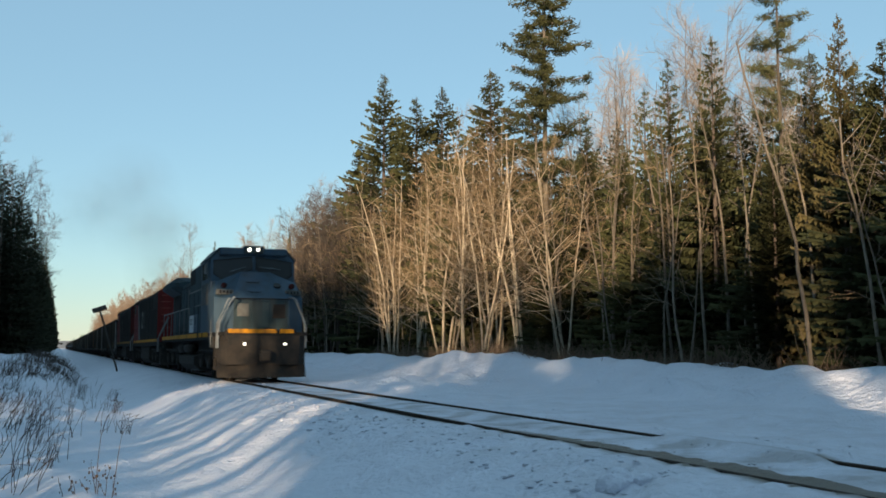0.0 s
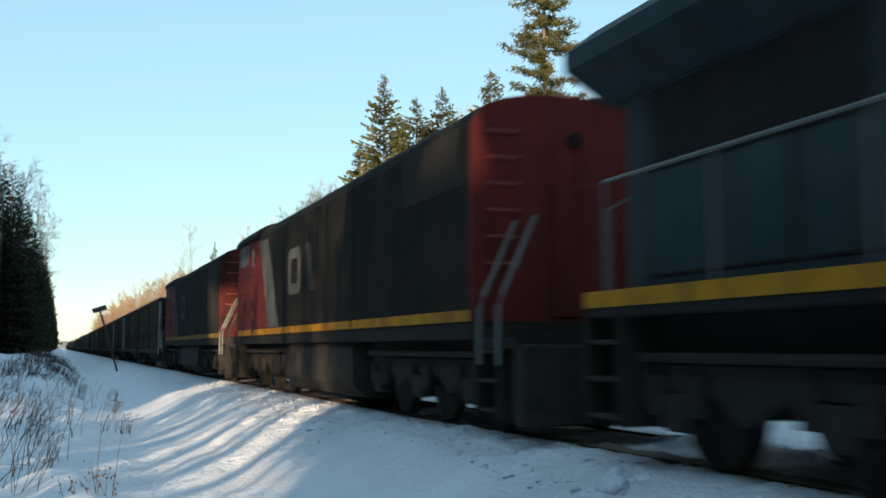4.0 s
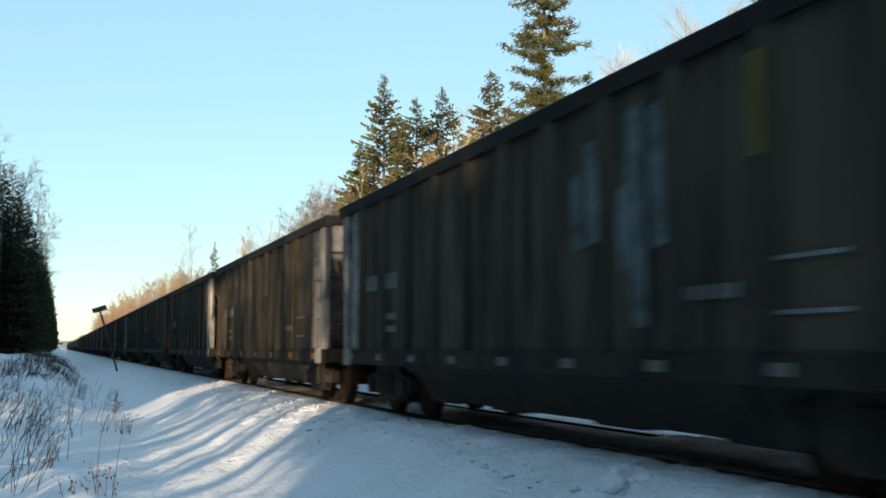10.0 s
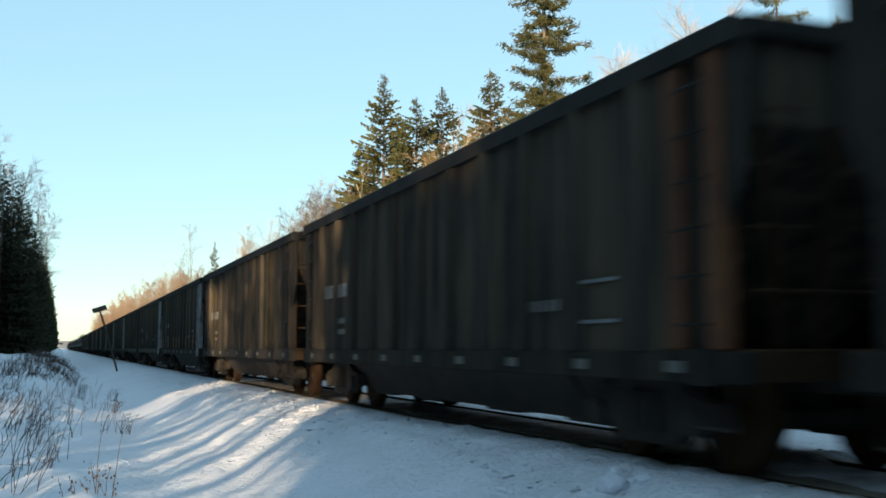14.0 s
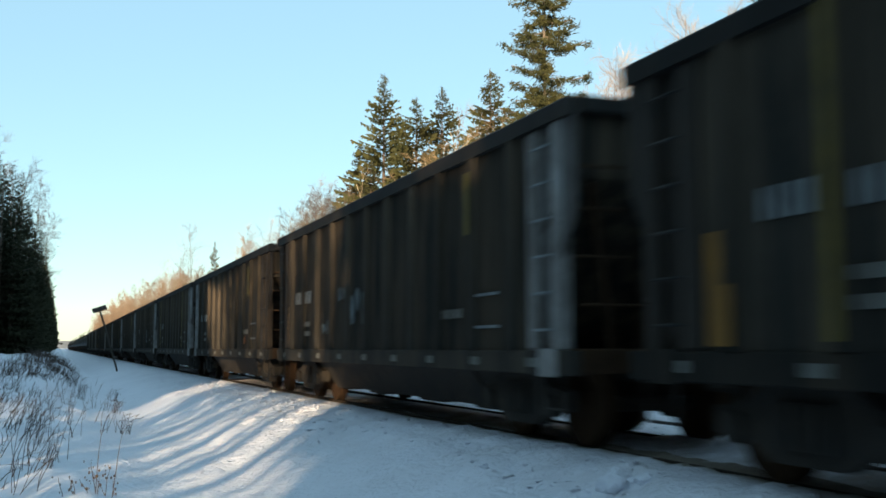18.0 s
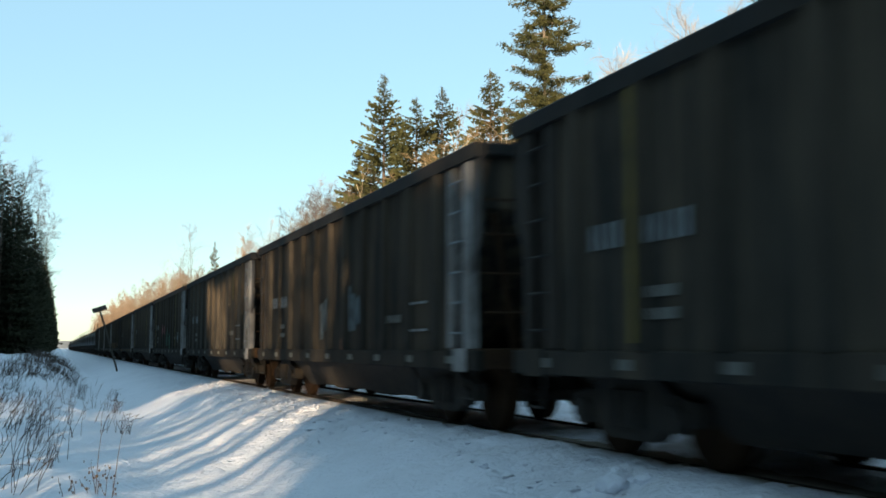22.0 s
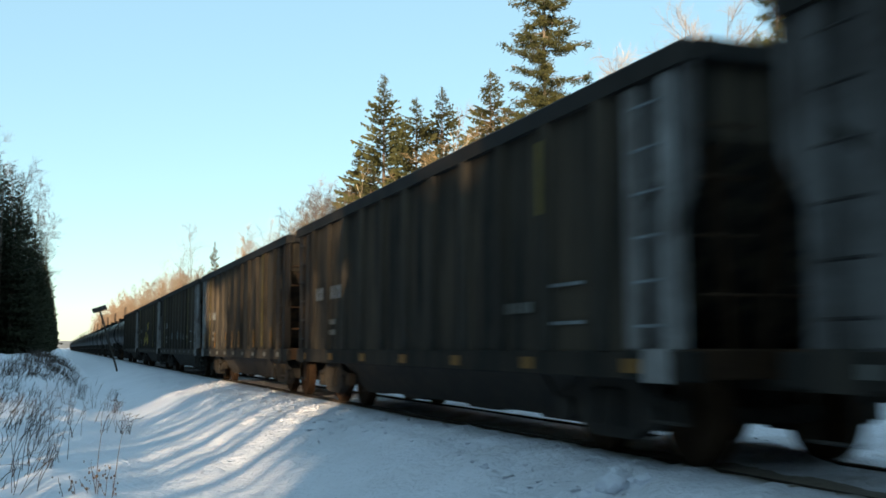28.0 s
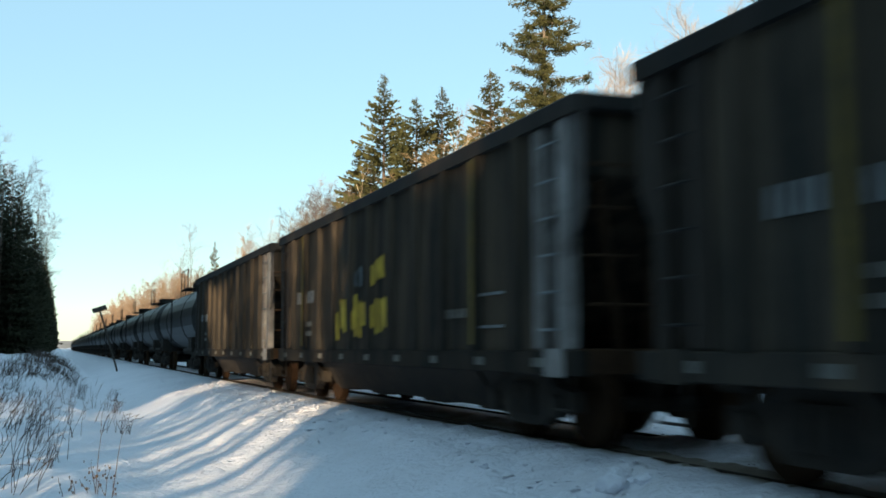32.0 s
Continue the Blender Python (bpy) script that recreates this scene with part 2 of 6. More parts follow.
def thin_smoke(m, reach, most):
    """Smoke that thins out from the middle of a puff to its rim, in uneven wisps."""
    n, k = m.node_tree.nodes, m.node_tree.links
    tc, mp, gr, ns = n.new("ShaderNodeTexCoord"), n.new("ShaderNodeMapping"), n.new("ShaderNodeTexGradient"), n.new("ShaderNodeTexNoise")
    gr.gradient_type = "SPHERICAL"
    mp.inputs["Scale"].default_value = (1 / reach, 0.0, 1 / reach)
    k.new(tc.outputs["Object"], mp.inputs[0])
    k.new(mp.outputs[0], gr.inputs[0])
    ns.inputs["Scale"].default_value, ns.inputs["Detail"].default_value = 0.25, 4
    k.new(tc.outputs["Object"], ns.inputs[0])
    out = gr.outputs[1]
    for op, other in (("POWER", 1.4), ("MULTIPLY", ns.outputs[0]), ("MULTIPLY", 2.0 * most)):
        q = n.new("ShaderNodeMath")
        q.operation = op
        k.new(out, q.inputs[0])
        if isinstance(other, float):
            q.inputs[1].default_value = other
        else:
            k.new(other, q.inputs[1])
        out = q.outputs[0]
    k.new(out, n["Principled BSDF"].inputs["Alpha"])


thin_smoke(M["smoke"], 5.2, 0.17)


# ---- mesh helpers ----
def box(bm, x0, x1, y0, y1, z0, z1, bevel=0.0):
    vs = [bm.verts.new((x, y, z)) for x in (x0, x1) for y in (y0, y1) for z in (z0, z1)]
    fs = [bm.faces.new([vs[i] for i in f]) for f in ((0, 1, 3, 2), (4, 6, 7, 5), (0, 4, 5, 1), (2, 3, 7, 6), (0, 2, 6, 4), (1, 5, 7, 3))]
    if bevel:
        es = list({e for f in fs for e in f.edges})
        bmesh.ops.bevel(bm, geom=es, offset=bevel, segments=1, affect="EDGES")


def prism(bm, pts, a, b, axis):
    """A closed outline pulled from a to b along an axis. pts: the other two coordinates in axis order."""
    def put(p, v):
        return {"x": (v, p[0], p[1]), "y": (p[0], v, p[1]), "z": (p[0], p[1], v)}[axis]
    lo = [bm.verts.new(put(p, a)) for p in pts]
    hi = [bm.verts.new(put(p, b)) for p in pts]
    n = len(pts)
    bm.faces.new(lo)
    bm.faces.new(list(reversed(hi)))
    for i in range(n):
        bm.faces.new([lo[i], hi[i], hi[(i + 1) % n], lo[(i + 1) % n]])


def loft(bm, rings):
    """A closed body through rings of equal point counts."""
    vs = [[bm.verts.new(p) for p in r] for r in rings]
    n = len(rings[0])
    for a, b in zip(vs, vs[1:]):
        for i in range(n):
            bm.faces.new([a[i], a[(i + 1) % n], b[(i + 1) % n], b[i]])
    bm.faces.new(list(reversed(vs[0])))
    bm.faces.new(vs[-1])


def pipe(bm, pts, r, sides=6):
    """A round bar along a line of points."""
    pts = [Vector(p) for p in pts]
    rings = []
    for i, p in enumerate(pts):
        d = (pts[min(i + 1, len(pts) - 1)] - pts[max(i - 1, 0)]).normalized()
        u = d.orthogonal().normalized()
        if abs(d.z) < 0.9:
            u = d.cross(Vector((0, 0, 1))).normalized()
        v = d.cross(u)
        rr = r[i] if isinstance(r, (list, tuple)) else r
        rings.append([p + (u * math.cos(2 * math.pi * j / sides) + v * math.sin(2 * math.pi * j / sides)) * rr for j in range(sides)])
    loft(bm, rings)


def disc(bm, x0, x1, y, z, r, sides=20):
    """A round slab with its axle along x."""
    prism(bm, [(y + r * math.cos(2 * math.pi * i / sides), z + r * math.sin(2 * math.pi * i / sides)) for i in range(sides)], x0, x1, "x")


def finish(name, bm, material, smooth=False):
    bmesh.ops.recalc_face_normals(bm, faces=bm.faces)
    me = bpy.data.meshes.new(name)
    bm.to_mesh(me)
    bm.free()
    me.materials.append(M[material])
    if smooth:
        for p in me.polygons:
            p.use_smooth = True
    return me


def part(name, bm, material, parent, label="", smooth=False):
    """Links a bmesh, or a mesh that alike parts share, as one part of a thing."""
    me = bm if isinstance(bm, bpy.types.Mesh) else finish(name, bm, material, smooth)
    ob = new(name, me)
    ob.parent = parent
    if label:
        tagged(ob, label)
    return ob


def thing(name, label, category, group=""):
    return tagged(new(name), label, category, group)


def made(fn, *a, **kw):
    bm = bmesh.new()
    fn(bm, *a, **kw)
    return bm


def mesh_of(name, verts, faces, material, smooth=False):
    me = bpy.data.meshes.new(name)
    me.from_pydata(verts, [], faces)
    me.materials.append(M[material])
    if smooth:
        me.polygons.foreach_set("use_smooth", [True] * len(me.polygons))
    return me


# ---- ground ----
PROFILE_X = (-400, -60, -9, -3.6, -2.0, -1.0, -0.35, 0.4, 1.4, 2.6, 3.6, 4.5, 5.2, 5.62, 5.78, 7.13, 7.29, 8.0, 9.5, 13.0, 15.0, 16.3, 17.0, 17.8, 19.0, 22.0, 60, 400)
PROFILE_Z = (6.0, 1.4, 0.75, 0.62, 0.48, 0.12, -0.38, -0.62, -0.74, -0.66, -0.40, -0.16, -0.07, -0.055, -0.06, -0.06, -0.055, -0.08, -0.14, -0.12, 0.02, 0.52, 0.70, 0.62, 0.42, 0.42, 1.2, 6.0)


def ground_z(x, y):
    swing = 1.3 * min(1.0, max(0.0, (y - 18) / 26)) * min(1.0, max(0.0, (2.6 - x) / 1.6))
    z = float(np.interp(x - swing, PROFILE_X, PROFILE_Z))
    if x < 0.9 and y < 34:
        # the bank is ploughed away beside the crossing track
        k = min(1.0, max(0.0, (y - 17) / 17))
        k = max(k * k * (3 - 2 * k), min(1.0, max(0.0, (-y - 30) / 30)))
        z = min(z, z * k + (-0.60 + 0.03 * max(0.0, -x - 4)) * (1 - k))
    if 4.7 < x < 5.67 and y < 17:
        # packed snow lies level with the near rail towards the crossing, a wheel-worn groove inside it
        z += (0.05 + 0.05 * noise.noise((x * 3.0, y * 3.1, 43.0))) * min(1.0, (17 - y) / 6) * min(1.0, (x - 4.7) * 2)
    if 5.74 < x < 6.3 and y < 15:
        z += (0.048 + 0.035 * noise.noise((x * 3.0, y * 2.6, 41.0))) * min(1.0, (15 - y) / 4)
    if 6.5 < x < 7.17 and y < 26:
        z += 0.03 * min(1.0, (26 - y) / 8) * min(1.0, (x - 6.5) * 4)
    if 7.4 < x < 14.0:
        z += 0.06 * noise.noise((x * 1.6, y * 1.1, 31.0)) + 0.035 * noise.noise((x * 4.0, y * 3.2, 37.0))
    if 6.9 < x < 8.4 and 8.2 < y < 11.6:
        z += 0.085 * min(1.0, (x - 6.9) * 5, (8.4 - x) * 1.2) * min(1.0, (y - 8.2) * 2.5, (11.6 - y) * 1.5)
    off = min(abs(x - 5.70), abs(x - 7.205))
    amp = min(1.0, off / 1.2)
    far = 1.0 if abs(x - 6.45) < 40 else 2.0
    z += 0.10 * amp * far * noise.noise((x * 0.35, y * 0.22, 3.0)) + 0.05 * amp * noise.noise((x * 1.1, y * 0.8, 7.0))
    if 14.0 < x < 20.0:
        z += 0.30 * noise.noise((x * 0.25, y * 0.24, 11.0)) + 0.20 * noise.noise((x * 0.8, y * 0.7, 17.0)) + 0.09 * noise.noise((x * 2.0, y * 1.8, 27.0))
    if 8.5 < x < 14 and 24 < y < 40:
        z += 0.32 * max(0.0, 1 - ((x - 10.2) / 2.2) ** 2 - ((y - 31.5) / 4.5) ** 2) * (0.6 + noise.noise((x * 0.9, y * 0.9, 2.0)))
    if 2.0 < x < 4.6 and y > 19:
        z += 0.13 * min(1.0, (y - 19) / 5) * math.sin((x - 2.0) / 2.6 * math.pi)
    if 3.4 < x < 5.5:
        z += 0.075 * noise.noise((x * 2.6, y * 2.6, 5.0)) + 0.05 * noise.noise((x * 6.0, y * 6.0, 9.0))
    if -4 < x < 1.0:
        z += 0.24 * noise.noise((x * 0.9, y * 0.5, 23.0)) * min(1.0, 1.0 - x)
    return z


def build_ground():
    xs = np.concatenate([[-3000, -1200, -400, -200, -100, -60, -40, -25, -16, -12], np.arange(-9, -4, 0.8), np.arange(-4, 5.6, 0.16),
                         [5.60, 5.655, 5.745], np.arange(5.9, 7.1, 0.2), [7.16, 7.25, 7.32], np.arange(7.5, 14, 0.35), np.arange(14, 20, 0.25),
                         np.arange(20, 30, 1.0), [33, 38, 45, 60, 90, 150, 300, 600, 1200, 3000]])
    ys = np.concatenate([[-3000, -1000, -400, -200, -100, -60, -40, -25, -15, -8], np.arange(-4, 6, 1.0), np.arange(6, 32, 0.20), np.arange(32, 60, 0.45),
                         np.arange(60, 130, 1.2), np.arange(130, 300, 6), [320, 380, 450, 550, 700, 1000, 1600, 3000]])
    verts = [(x, y, ground_z(x, y)) for y in ys for x in xs]
    w = len(xs)
    faces = [(j * w + i, j * w + i + 1, (j + 1) * w + i + 1, (j + 1) * w + i) for j in range(len(ys) - 1) for i in range(w - 1)]
    ob = new("ground", mesh_of("ground", verts, faces, "snow", True))
    tagged(ob, "trampled blue-shaded snow over the railway right of way", "snow", kind="structure")


build_ground()

RAIL = [(-0.075, -0.16), (0.075, -0.16), (0.075, -0.145), (0.012, -0.12), (0.012, -0.045), (0.037, -0.035), (0.037, -0.004), (0.03, 0.0), (-0.03, 0.0),
        (-0.037, -0.004), (-0.037, -0.035), (-0.012, -0.045), (-0.012, -0.12), (-0.075, -0.145)]
for i, rx in enumerate((5.700, 7.205)):
    ob = new("rail", finish("rail", made(prism, [(rx + px, pz) for px, pz in RAIL], -80, 1400, "y"), "rail"))
    tagged(ob, "dark rusted steel rail half sunk in snow", "rail", "rails of the track", "structure")

TRACK_X = 6.453


# ---- trees ----
def spruce_mesh(rng, height, radius, whorl=0.36, per=7, bare=0.06, gap=0.0, sprays=7, ragged=0.0):
    """Trunk and needle sprays of a spruce: whorls of drooping boughs, each a fan of small pointed sprays."""
    tv, tf, cv, cf = [], [], [], []
    rings = 5
    for q in range(rings + 1):
        h = -0.6 + (height + 0.5) * q / rings
        r = (0.010 * height + 0.03) * (1 - 0.97 * q / rings)
        tv += [(r * math.cos(math.pi / 3 * j), r * math.sin(math.pi / 3 * j), h) for j in range(6)]
    for q in range(rings):
        for j in range(6):
            tf.append((q * 6 + j, q * 6 + (j + 1) % 6, q * 6 + 6 + (j + 1) % 6, q * 6 + 6 + j))

    def tri(a, b, c):
        i = len(cv)
        cv.extend((a, b, c))
        cf.append((i, i + 1, i + 2))

    z = height * bare
    while z < height - 0.15:
        f = (z - height * bare) / (height * (1 - bare))
        reach = radius * (1 - f) ** 0.85 * (0.55 + 0.45 * min(1.0, f * 5 + 0.35)) + 0.12
        if ragged:
            reach *= 1 + ragged * noise.noise((z * 0.9, radius, 4.0)) * 1.6
        n = max(4, int(per * (0.6 + 0.4 * (1 - f))))
        for _ in range(n):
            if rng.random() < gap:
                continue
            a = rng.uniform(0, 2 * math.pi)
            L = reach * rng.uniform(0.55, 1.14) * (1 + ragged * noise.noise((math.cos(a) * 1.5, math.sin(a) * 1.5, z * 0.7)) * 1.0)
            L = min(L, radius * 1.15)
            droop = -0.30 * (1 - f) + 0.35 * f + rng.uniform(-0.12, 0.12)
            zz = z + rng.uniform(-whorl, whorl) * 0.5
            ca, sn = math.cos(a), math.sin(a)

            def at(t, side=0.0, dz=0.0):
                lift = droop * L * t + 0.16 * L * t * t
                return (ca * L * t - sn * side, sn * L * t + ca * side, zz + lift + dz)
            tri(at(0.05, -0.03), at(0.05, 0.03), at(0.9))
            m = max(3, int(sprays * L / max(0.8, radius) + 2))
            for i in range(m):
                t = 0.22 + 0.78 * (i + rng.random()) / m
                wdt = (0.08 + 0.21 * min(L, 2.2) * (1.08 - t)) * rng.uniform(0.5, 1.25) + 0.05
                hang = -rng.uniform(0.05, 0.22) - 0.05 * L
                s = 1 if i % 2 else -1
                tri(at(t - 0.10, 0, 0.02), at(t + 0.07, 0, 0.02), at(t + 0.10, s * wdt, hang * 0.5))
                tri(at(t - 0.08, s * wdt * 0.12), at(t + 0.08, -s * wdt * 0.1), at(t + 0.04, s * wdt * 0.30, hang))
        z += whorl * rng.uniform(0.7, 1.2) * (0.75 + 0.5 * (1 - f))
    for _ in range(5):
        a = rng.uniform(0, 6.28)
        tri((0.03, 0, height - 0.5), (-0.03, 0, height - 0.5), (0.05 * math.cos(a), 0.05 * math.sin(a), height + 0.1))
    return tv, tf, cv, cf


def open_spruce_mesh(rng, height, radius, boughs=62, bare=0.3):
    """An old spruce with an open crown: single crooked boughs that carry tufts of needles, sky between them."""
    tv, tf, cv, cf = [], [], [], []
    rings = 8
    for q in range(rings + 1):
        h = -0.6 + (height + 0.5) * q / rings
        r = (0.011 * height + 0.03) * (1 - 0.9 * q / rings)
        tv += [(r * math.cos(math.pi / 3 * j) + 0.04 * math.sin(q * 2.1), r * math.sin(math.pi / 3 * j), h) for j in range(6)]
    for q in range(rings):
        for j in range(6):
            tf.append((q * 6 + j, q * 6 + (j + 1) % 6, q * 6 + 6 + (j + 1) % 6, q * 6 + 6 + j))
    for i in range(boughs):
        f = (i + rng.random()) / boughs
        z = height * (bare + (1 - bare) * f ** 0.9)
        a = rng.uniform(0, 6.283)
        L = radius * (1.08 - 0.72 * f) * rng.choice((0.45, 0.7, 0.85, 1.0, 1.15))
        droop = rng.uniform(-0.45, -0.1) if f < 0.85 else rng.uniform(0.0, 0.5)
        bend = rng.uniform(0.15, 0.45)
        pts = []
        for t in (0.0, 0.3, 0.6, 1.0):
            pts.append(Vector((math.cos(a) * L * t, math.sin(a) * L * t, z + droop * L * t + bend * L * t * t)))
        for p, q in zip(pts, pts[1:]):
            b = len(tv)
            for c, w in ((p, 0.035), (q, 0.02)):
                tv += [tuple(c + Vector((0, 0, w))), tuple(c + Vector((w, w, -w))), tuple(c + Vector((-w, -w, -w)))]
            tf += [(b, b + 1, b + 4, b + 3), (b + 1, b + 2, b + 5, b + 4), (b + 2, b, b + 3, b + 5)]
        m = int(3 + 5 * L / radius)
        for k in range(m):
            t = 0.25 + 0.75 * (k + rng.random()) / m
            c = Vector((math.cos(a) * L * t, math.sin(a) * L * t, z + droop * L * t + bend * L * t * t))
            side = rng.uniform(-0.45, 0.45) * L * 0.5 * t
            c += Vector((-math.sin(a) * side, math.cos(a) * side, -0.05))
            size = rng.uniform(0.28, 0.62)
            for _ in range(36):
                d = Vector((rng.gauss(0, 1), rng.gauss(0, 1), rng.gauss(0.1, 0.55))).normalized() * size * rng.uniform(0.35, 0.85)
                o = c + Vector((rng.gauss(0, 0.16), rng.gauss(0, 0.16), rng.gauss(0, 0.08)))
                u = d.orthogonal().normalized() * 0.036
                b = len(cv)
                cv.extend((tuple(o - u), tuple(o + u), tuple(o + d)))
                cf.append((b, b + 1, b + 2))
    return tv, tf, cv, cf


def bare_mesh(rng, height, stems=1, spread=0.2, limbs=12, subs=4, twigs=3, reach=0.30, crown=0.3, up=0.7, thick=1.0, lean=0.05, fine=1.0):
    """A leafless broadleaf tree: stems, limbs, branches on the limbs, and fine twigs on the branches."""
    tv, tf, cv, cf, lv, lf = [], [], [], [], [], []

    def tube(vv, ff, pts, r0, r1, sides):
        base, n = len(vv), len(pts)
        for i, p in enumerate(pts):
            d = (pts[min(i + 1, n - 1)] - pts[max(i - 1, 0)]).normalized()
            u = d.orthogonal().normalized()
            v = d.cross(u)
            r = r0 + (r1 - r0) * i / (n - 1)
            for j in range(sides):
                a = 2 * math.pi * j / sides
                vv.append(tuple(p + (u * math.cos(a) + v * math.sin(a)) * r))
        for i in range(n - 1):
            for j in range(sides):
                ff.append((base + i * sides + j, base + i * sides + (j + 1) % sides, base + (i + 1) * sides + (j + 1) % sides, base + (i + 1) * sides + j))

    def along(pts, t):
        t = min(0.999, t) * (len(pts) - 1)
        i = int(t)
        return pts[i].lerp(pts[i + 1], t - i), (pts[i + 1] - pts[i]).normalized()

    def grow(start, d, L, steps, wander, rise):
        pts = [start.copy()]
        for _ in range(steps):
            d = (d + Vector((rng.gauss(0, wander), rng.gauss(0, wander), rise + rng.gauss(0, wander)))).normalized()
            pts.append(pts[-1] + d * L / steps)
        return pts

    def off(d, angle):
        u = d.orthogonal().normalized()
        u.rotate(Matrix.Rotation(rng.uniform(0, 6.283), 3, d))
        return (d * math.cos(angle) + u * math.sin(angle)).normalized()

    marks = []
    for s in range(stems):
        marks.append((len(tv), len(tf)))
        az = rng.uniform(0, 6.283)
        out = spread * rng.uniform(0.3, 1.0) if stems > 1 else lean
        h = height * (rng.uniform(0.72, 1.0) if s else 1.0)
        foot = Vector((0.09 * stems * math.cos(az) * rng.random(), 0.09 * stems * math.sin(az) * rng.random(), -0.4))
        stem = grow(foot, Vector((math.cos(az) * out, math.sin(az) * out, 1)).normalized(), h + 0.4, 9, 0.055, 0.03)
        r0 = (0.0078 * h + 0.012) * thick
        tube(tv, tf, stem, r0, 0.010, 6)
        for i in range(limbs):
            f = crown + (0.97 - crown) * (i + rng.random()) / limbs
            p, d = along(stem, f)
            L = h * reach * (1.12 - f) ** 0.8 * rng.uniform(0.55, 1.25) + 0.35
            ld = off(d, rng.uniform(0.55, 1.15))
            ld.z = abs(ld.z) * up + 0.12
            limb = grow(p, ld.normalized(), L, 4, 0.16, 0.05 * up)
            tube(lv, lf, limb, max(0.013, r0 * 0.42 * (1.12 - f)), 0.007, 4)
            for _ in range(subs):
                q, e = along(limb, rng.uniform(0.25, 1.0))
                M2 = L * rng.uniform(0.22, 0.5) + 0.2
                sub = grow(q, off(e, rng.uniform(0.4, 1.0)), M2, 2, 0.2, 0.08)
                tube(cv, cf, sub, 0.0095 * fine, 0.005 * fine, 3)
                for _ in range(twigs):
                    w, g2 = along(sub, rng.uniform(0.2, 1.0))
                    dd = off(g2, rng.uniform(0.3, 0.9))
                    ln = rng.uniform(0.2, 0.62) * (0.5 + 0.04 * height)
                    sd = dd.orthogonal().normalized() * rng.uniform(0.005, 0.009) * fine
                    ot = dd.cross(sd)
                    tip = w + dd * ln + Vector((0, 0, 0.1 * ln))
                    b = len(cv)
                    cv.extend((tuple(w + sd), tuple(w - sd * 0.5 + ot * 0.87), tuple(w - sd * 0.5 - ot * 0.87), tuple(tip)))
                    cf.extend(((b, b + 1, b + 3), (b + 1, b + 2, b + 3), (b + 2, b, b + 3)))
    n = len(lv)
    return tv, tf, lv + cv, lf + [tuple(n + i for i in q) for q in cf], len(lf), marks


def tree_kind(name, data, trunk_mat, crown_mat):
    """The meshes that trees of one kind share; limbs, where a crown has them, wear the trunk's bark."""
    tv, tf, cv, cf, *limbs = data
    crown = mesh_of("crown", cv, cf, crown_mat)
    if limbs:
        crown.materials.append(M[trunk_mat])
        crown.polygons.foreach_set("material_index", [1] * limbs[0] + [0] * (len(cf) - limbs[0]))
    cuts = (limbs[1] if limbs else [(0, 0)]) + [(len(tv), len(tf))]
    stems = [mesh_of("trunk", tv[a:b], [tuple(i - a for i in q) for q in tf[fa:fb]], trunk_mat, True) for (a, fa), (b, fb) in zip(cuts, cuts[1:])]
    return name, stems, crown


def plant(kind, x, y, turn, sx, sz, label, group="trees of the wood"):
    """One tree: an Empty at its foot with its trunk or trunks and crown."""
    name, stems, cm = kind
    root = thing(name, label, "tree", group)
    root.matrix_basis = pose(x, y, ground_z(x, y), 0, 0, turn) @ Matrix.Diagonal((sx, sx, sz, 1))
    for tm in stems:
        part("trunk", tm, "", root)
    part("crown", cm, "", root)
    return root


rng = random.Random(7)
# unit kinds; heights in metres, scaled when planted
SPRUCE = [tree_kind("spruce_tree", spruce_mesh(rng, 16, r, 0.27, 14, 0.03, g, 16, 0.2), "spruce_bark", "needles") for r, g in ((3.5, 0.05), (3.1, 0.08), (3.8, 0.06))]
SLIM = [tree_kind("spruce_tree", spruce_mesh(rng, 14, r, 0.30, 10, 0.05, 0.12, 12, 0.25), "spruce_bark", "needles") for r in (2.0, 2.4)]
GAUNT = [tree_kind("spruce_tree", open_spruce_mesh(rng, 21, 3.4, n, 0.22), "bark", "needles") for n in (115, 95)]
BROWN = [tree_kind("larch_tree", spruce_mesh(rng, 14, 2.8, 0.28, 12, 0.04, 0.08, 13, 0.25), "spruce_bark", "brown_needles")]
# spruces for the shaded wood, their needles painted darker to stand for that shade
LOW = [tree_kind("spruce_tree", spruce_mesh(rng, 15, r, 0.42, 10, 0.01, 0.0, 6), "spruce_bark", "shade_needles") for r in (3.0, 3.5)]
POLE = [tree_kind("bare_aspen", bare_mesh(rng, 14, 1, 0.05, 9, 2, 2, 0.14, 0.64, 0.8, 1.3, lean=0.02), "bark", "twig") for _ in range(2)]
CLUMP = [tree_kind("bare_maple", bare_mesh(rng, 11, n, 0.20, 17, 5, 6, 0.30, 0.22, 0.42, 0.78, fine=0.9), "pale_bark", "twig") for n in (4, 6, 3)]
ASPEN = [tree_kind("bare_aspen", bare_mesh(rng, 17, n, 0.10, 36, 6, 5, 0.22, 0.34, 0.95, 0.7, fine=0.85), "bark", "pale_twig") for n in (1, 2, 1)]
THIN = [tree_kind("leafless_tree", bare_mesh(rng, 17, n, 0.10, 34, 5, 4, 0.20, 0.30, 0.85, 0.9, fine=2.2), "bark", "far_twig") for n in (2, 1, 2)]
GREY = [tree_kind("bare_aspen", bare_mesh(rng, 17, n, 0.10, 40, 6, 5, 0.21, 0.34, 0.8, 0.8, fine=1.1), "far_bark", "grey_twig") for n in (1, 2)]
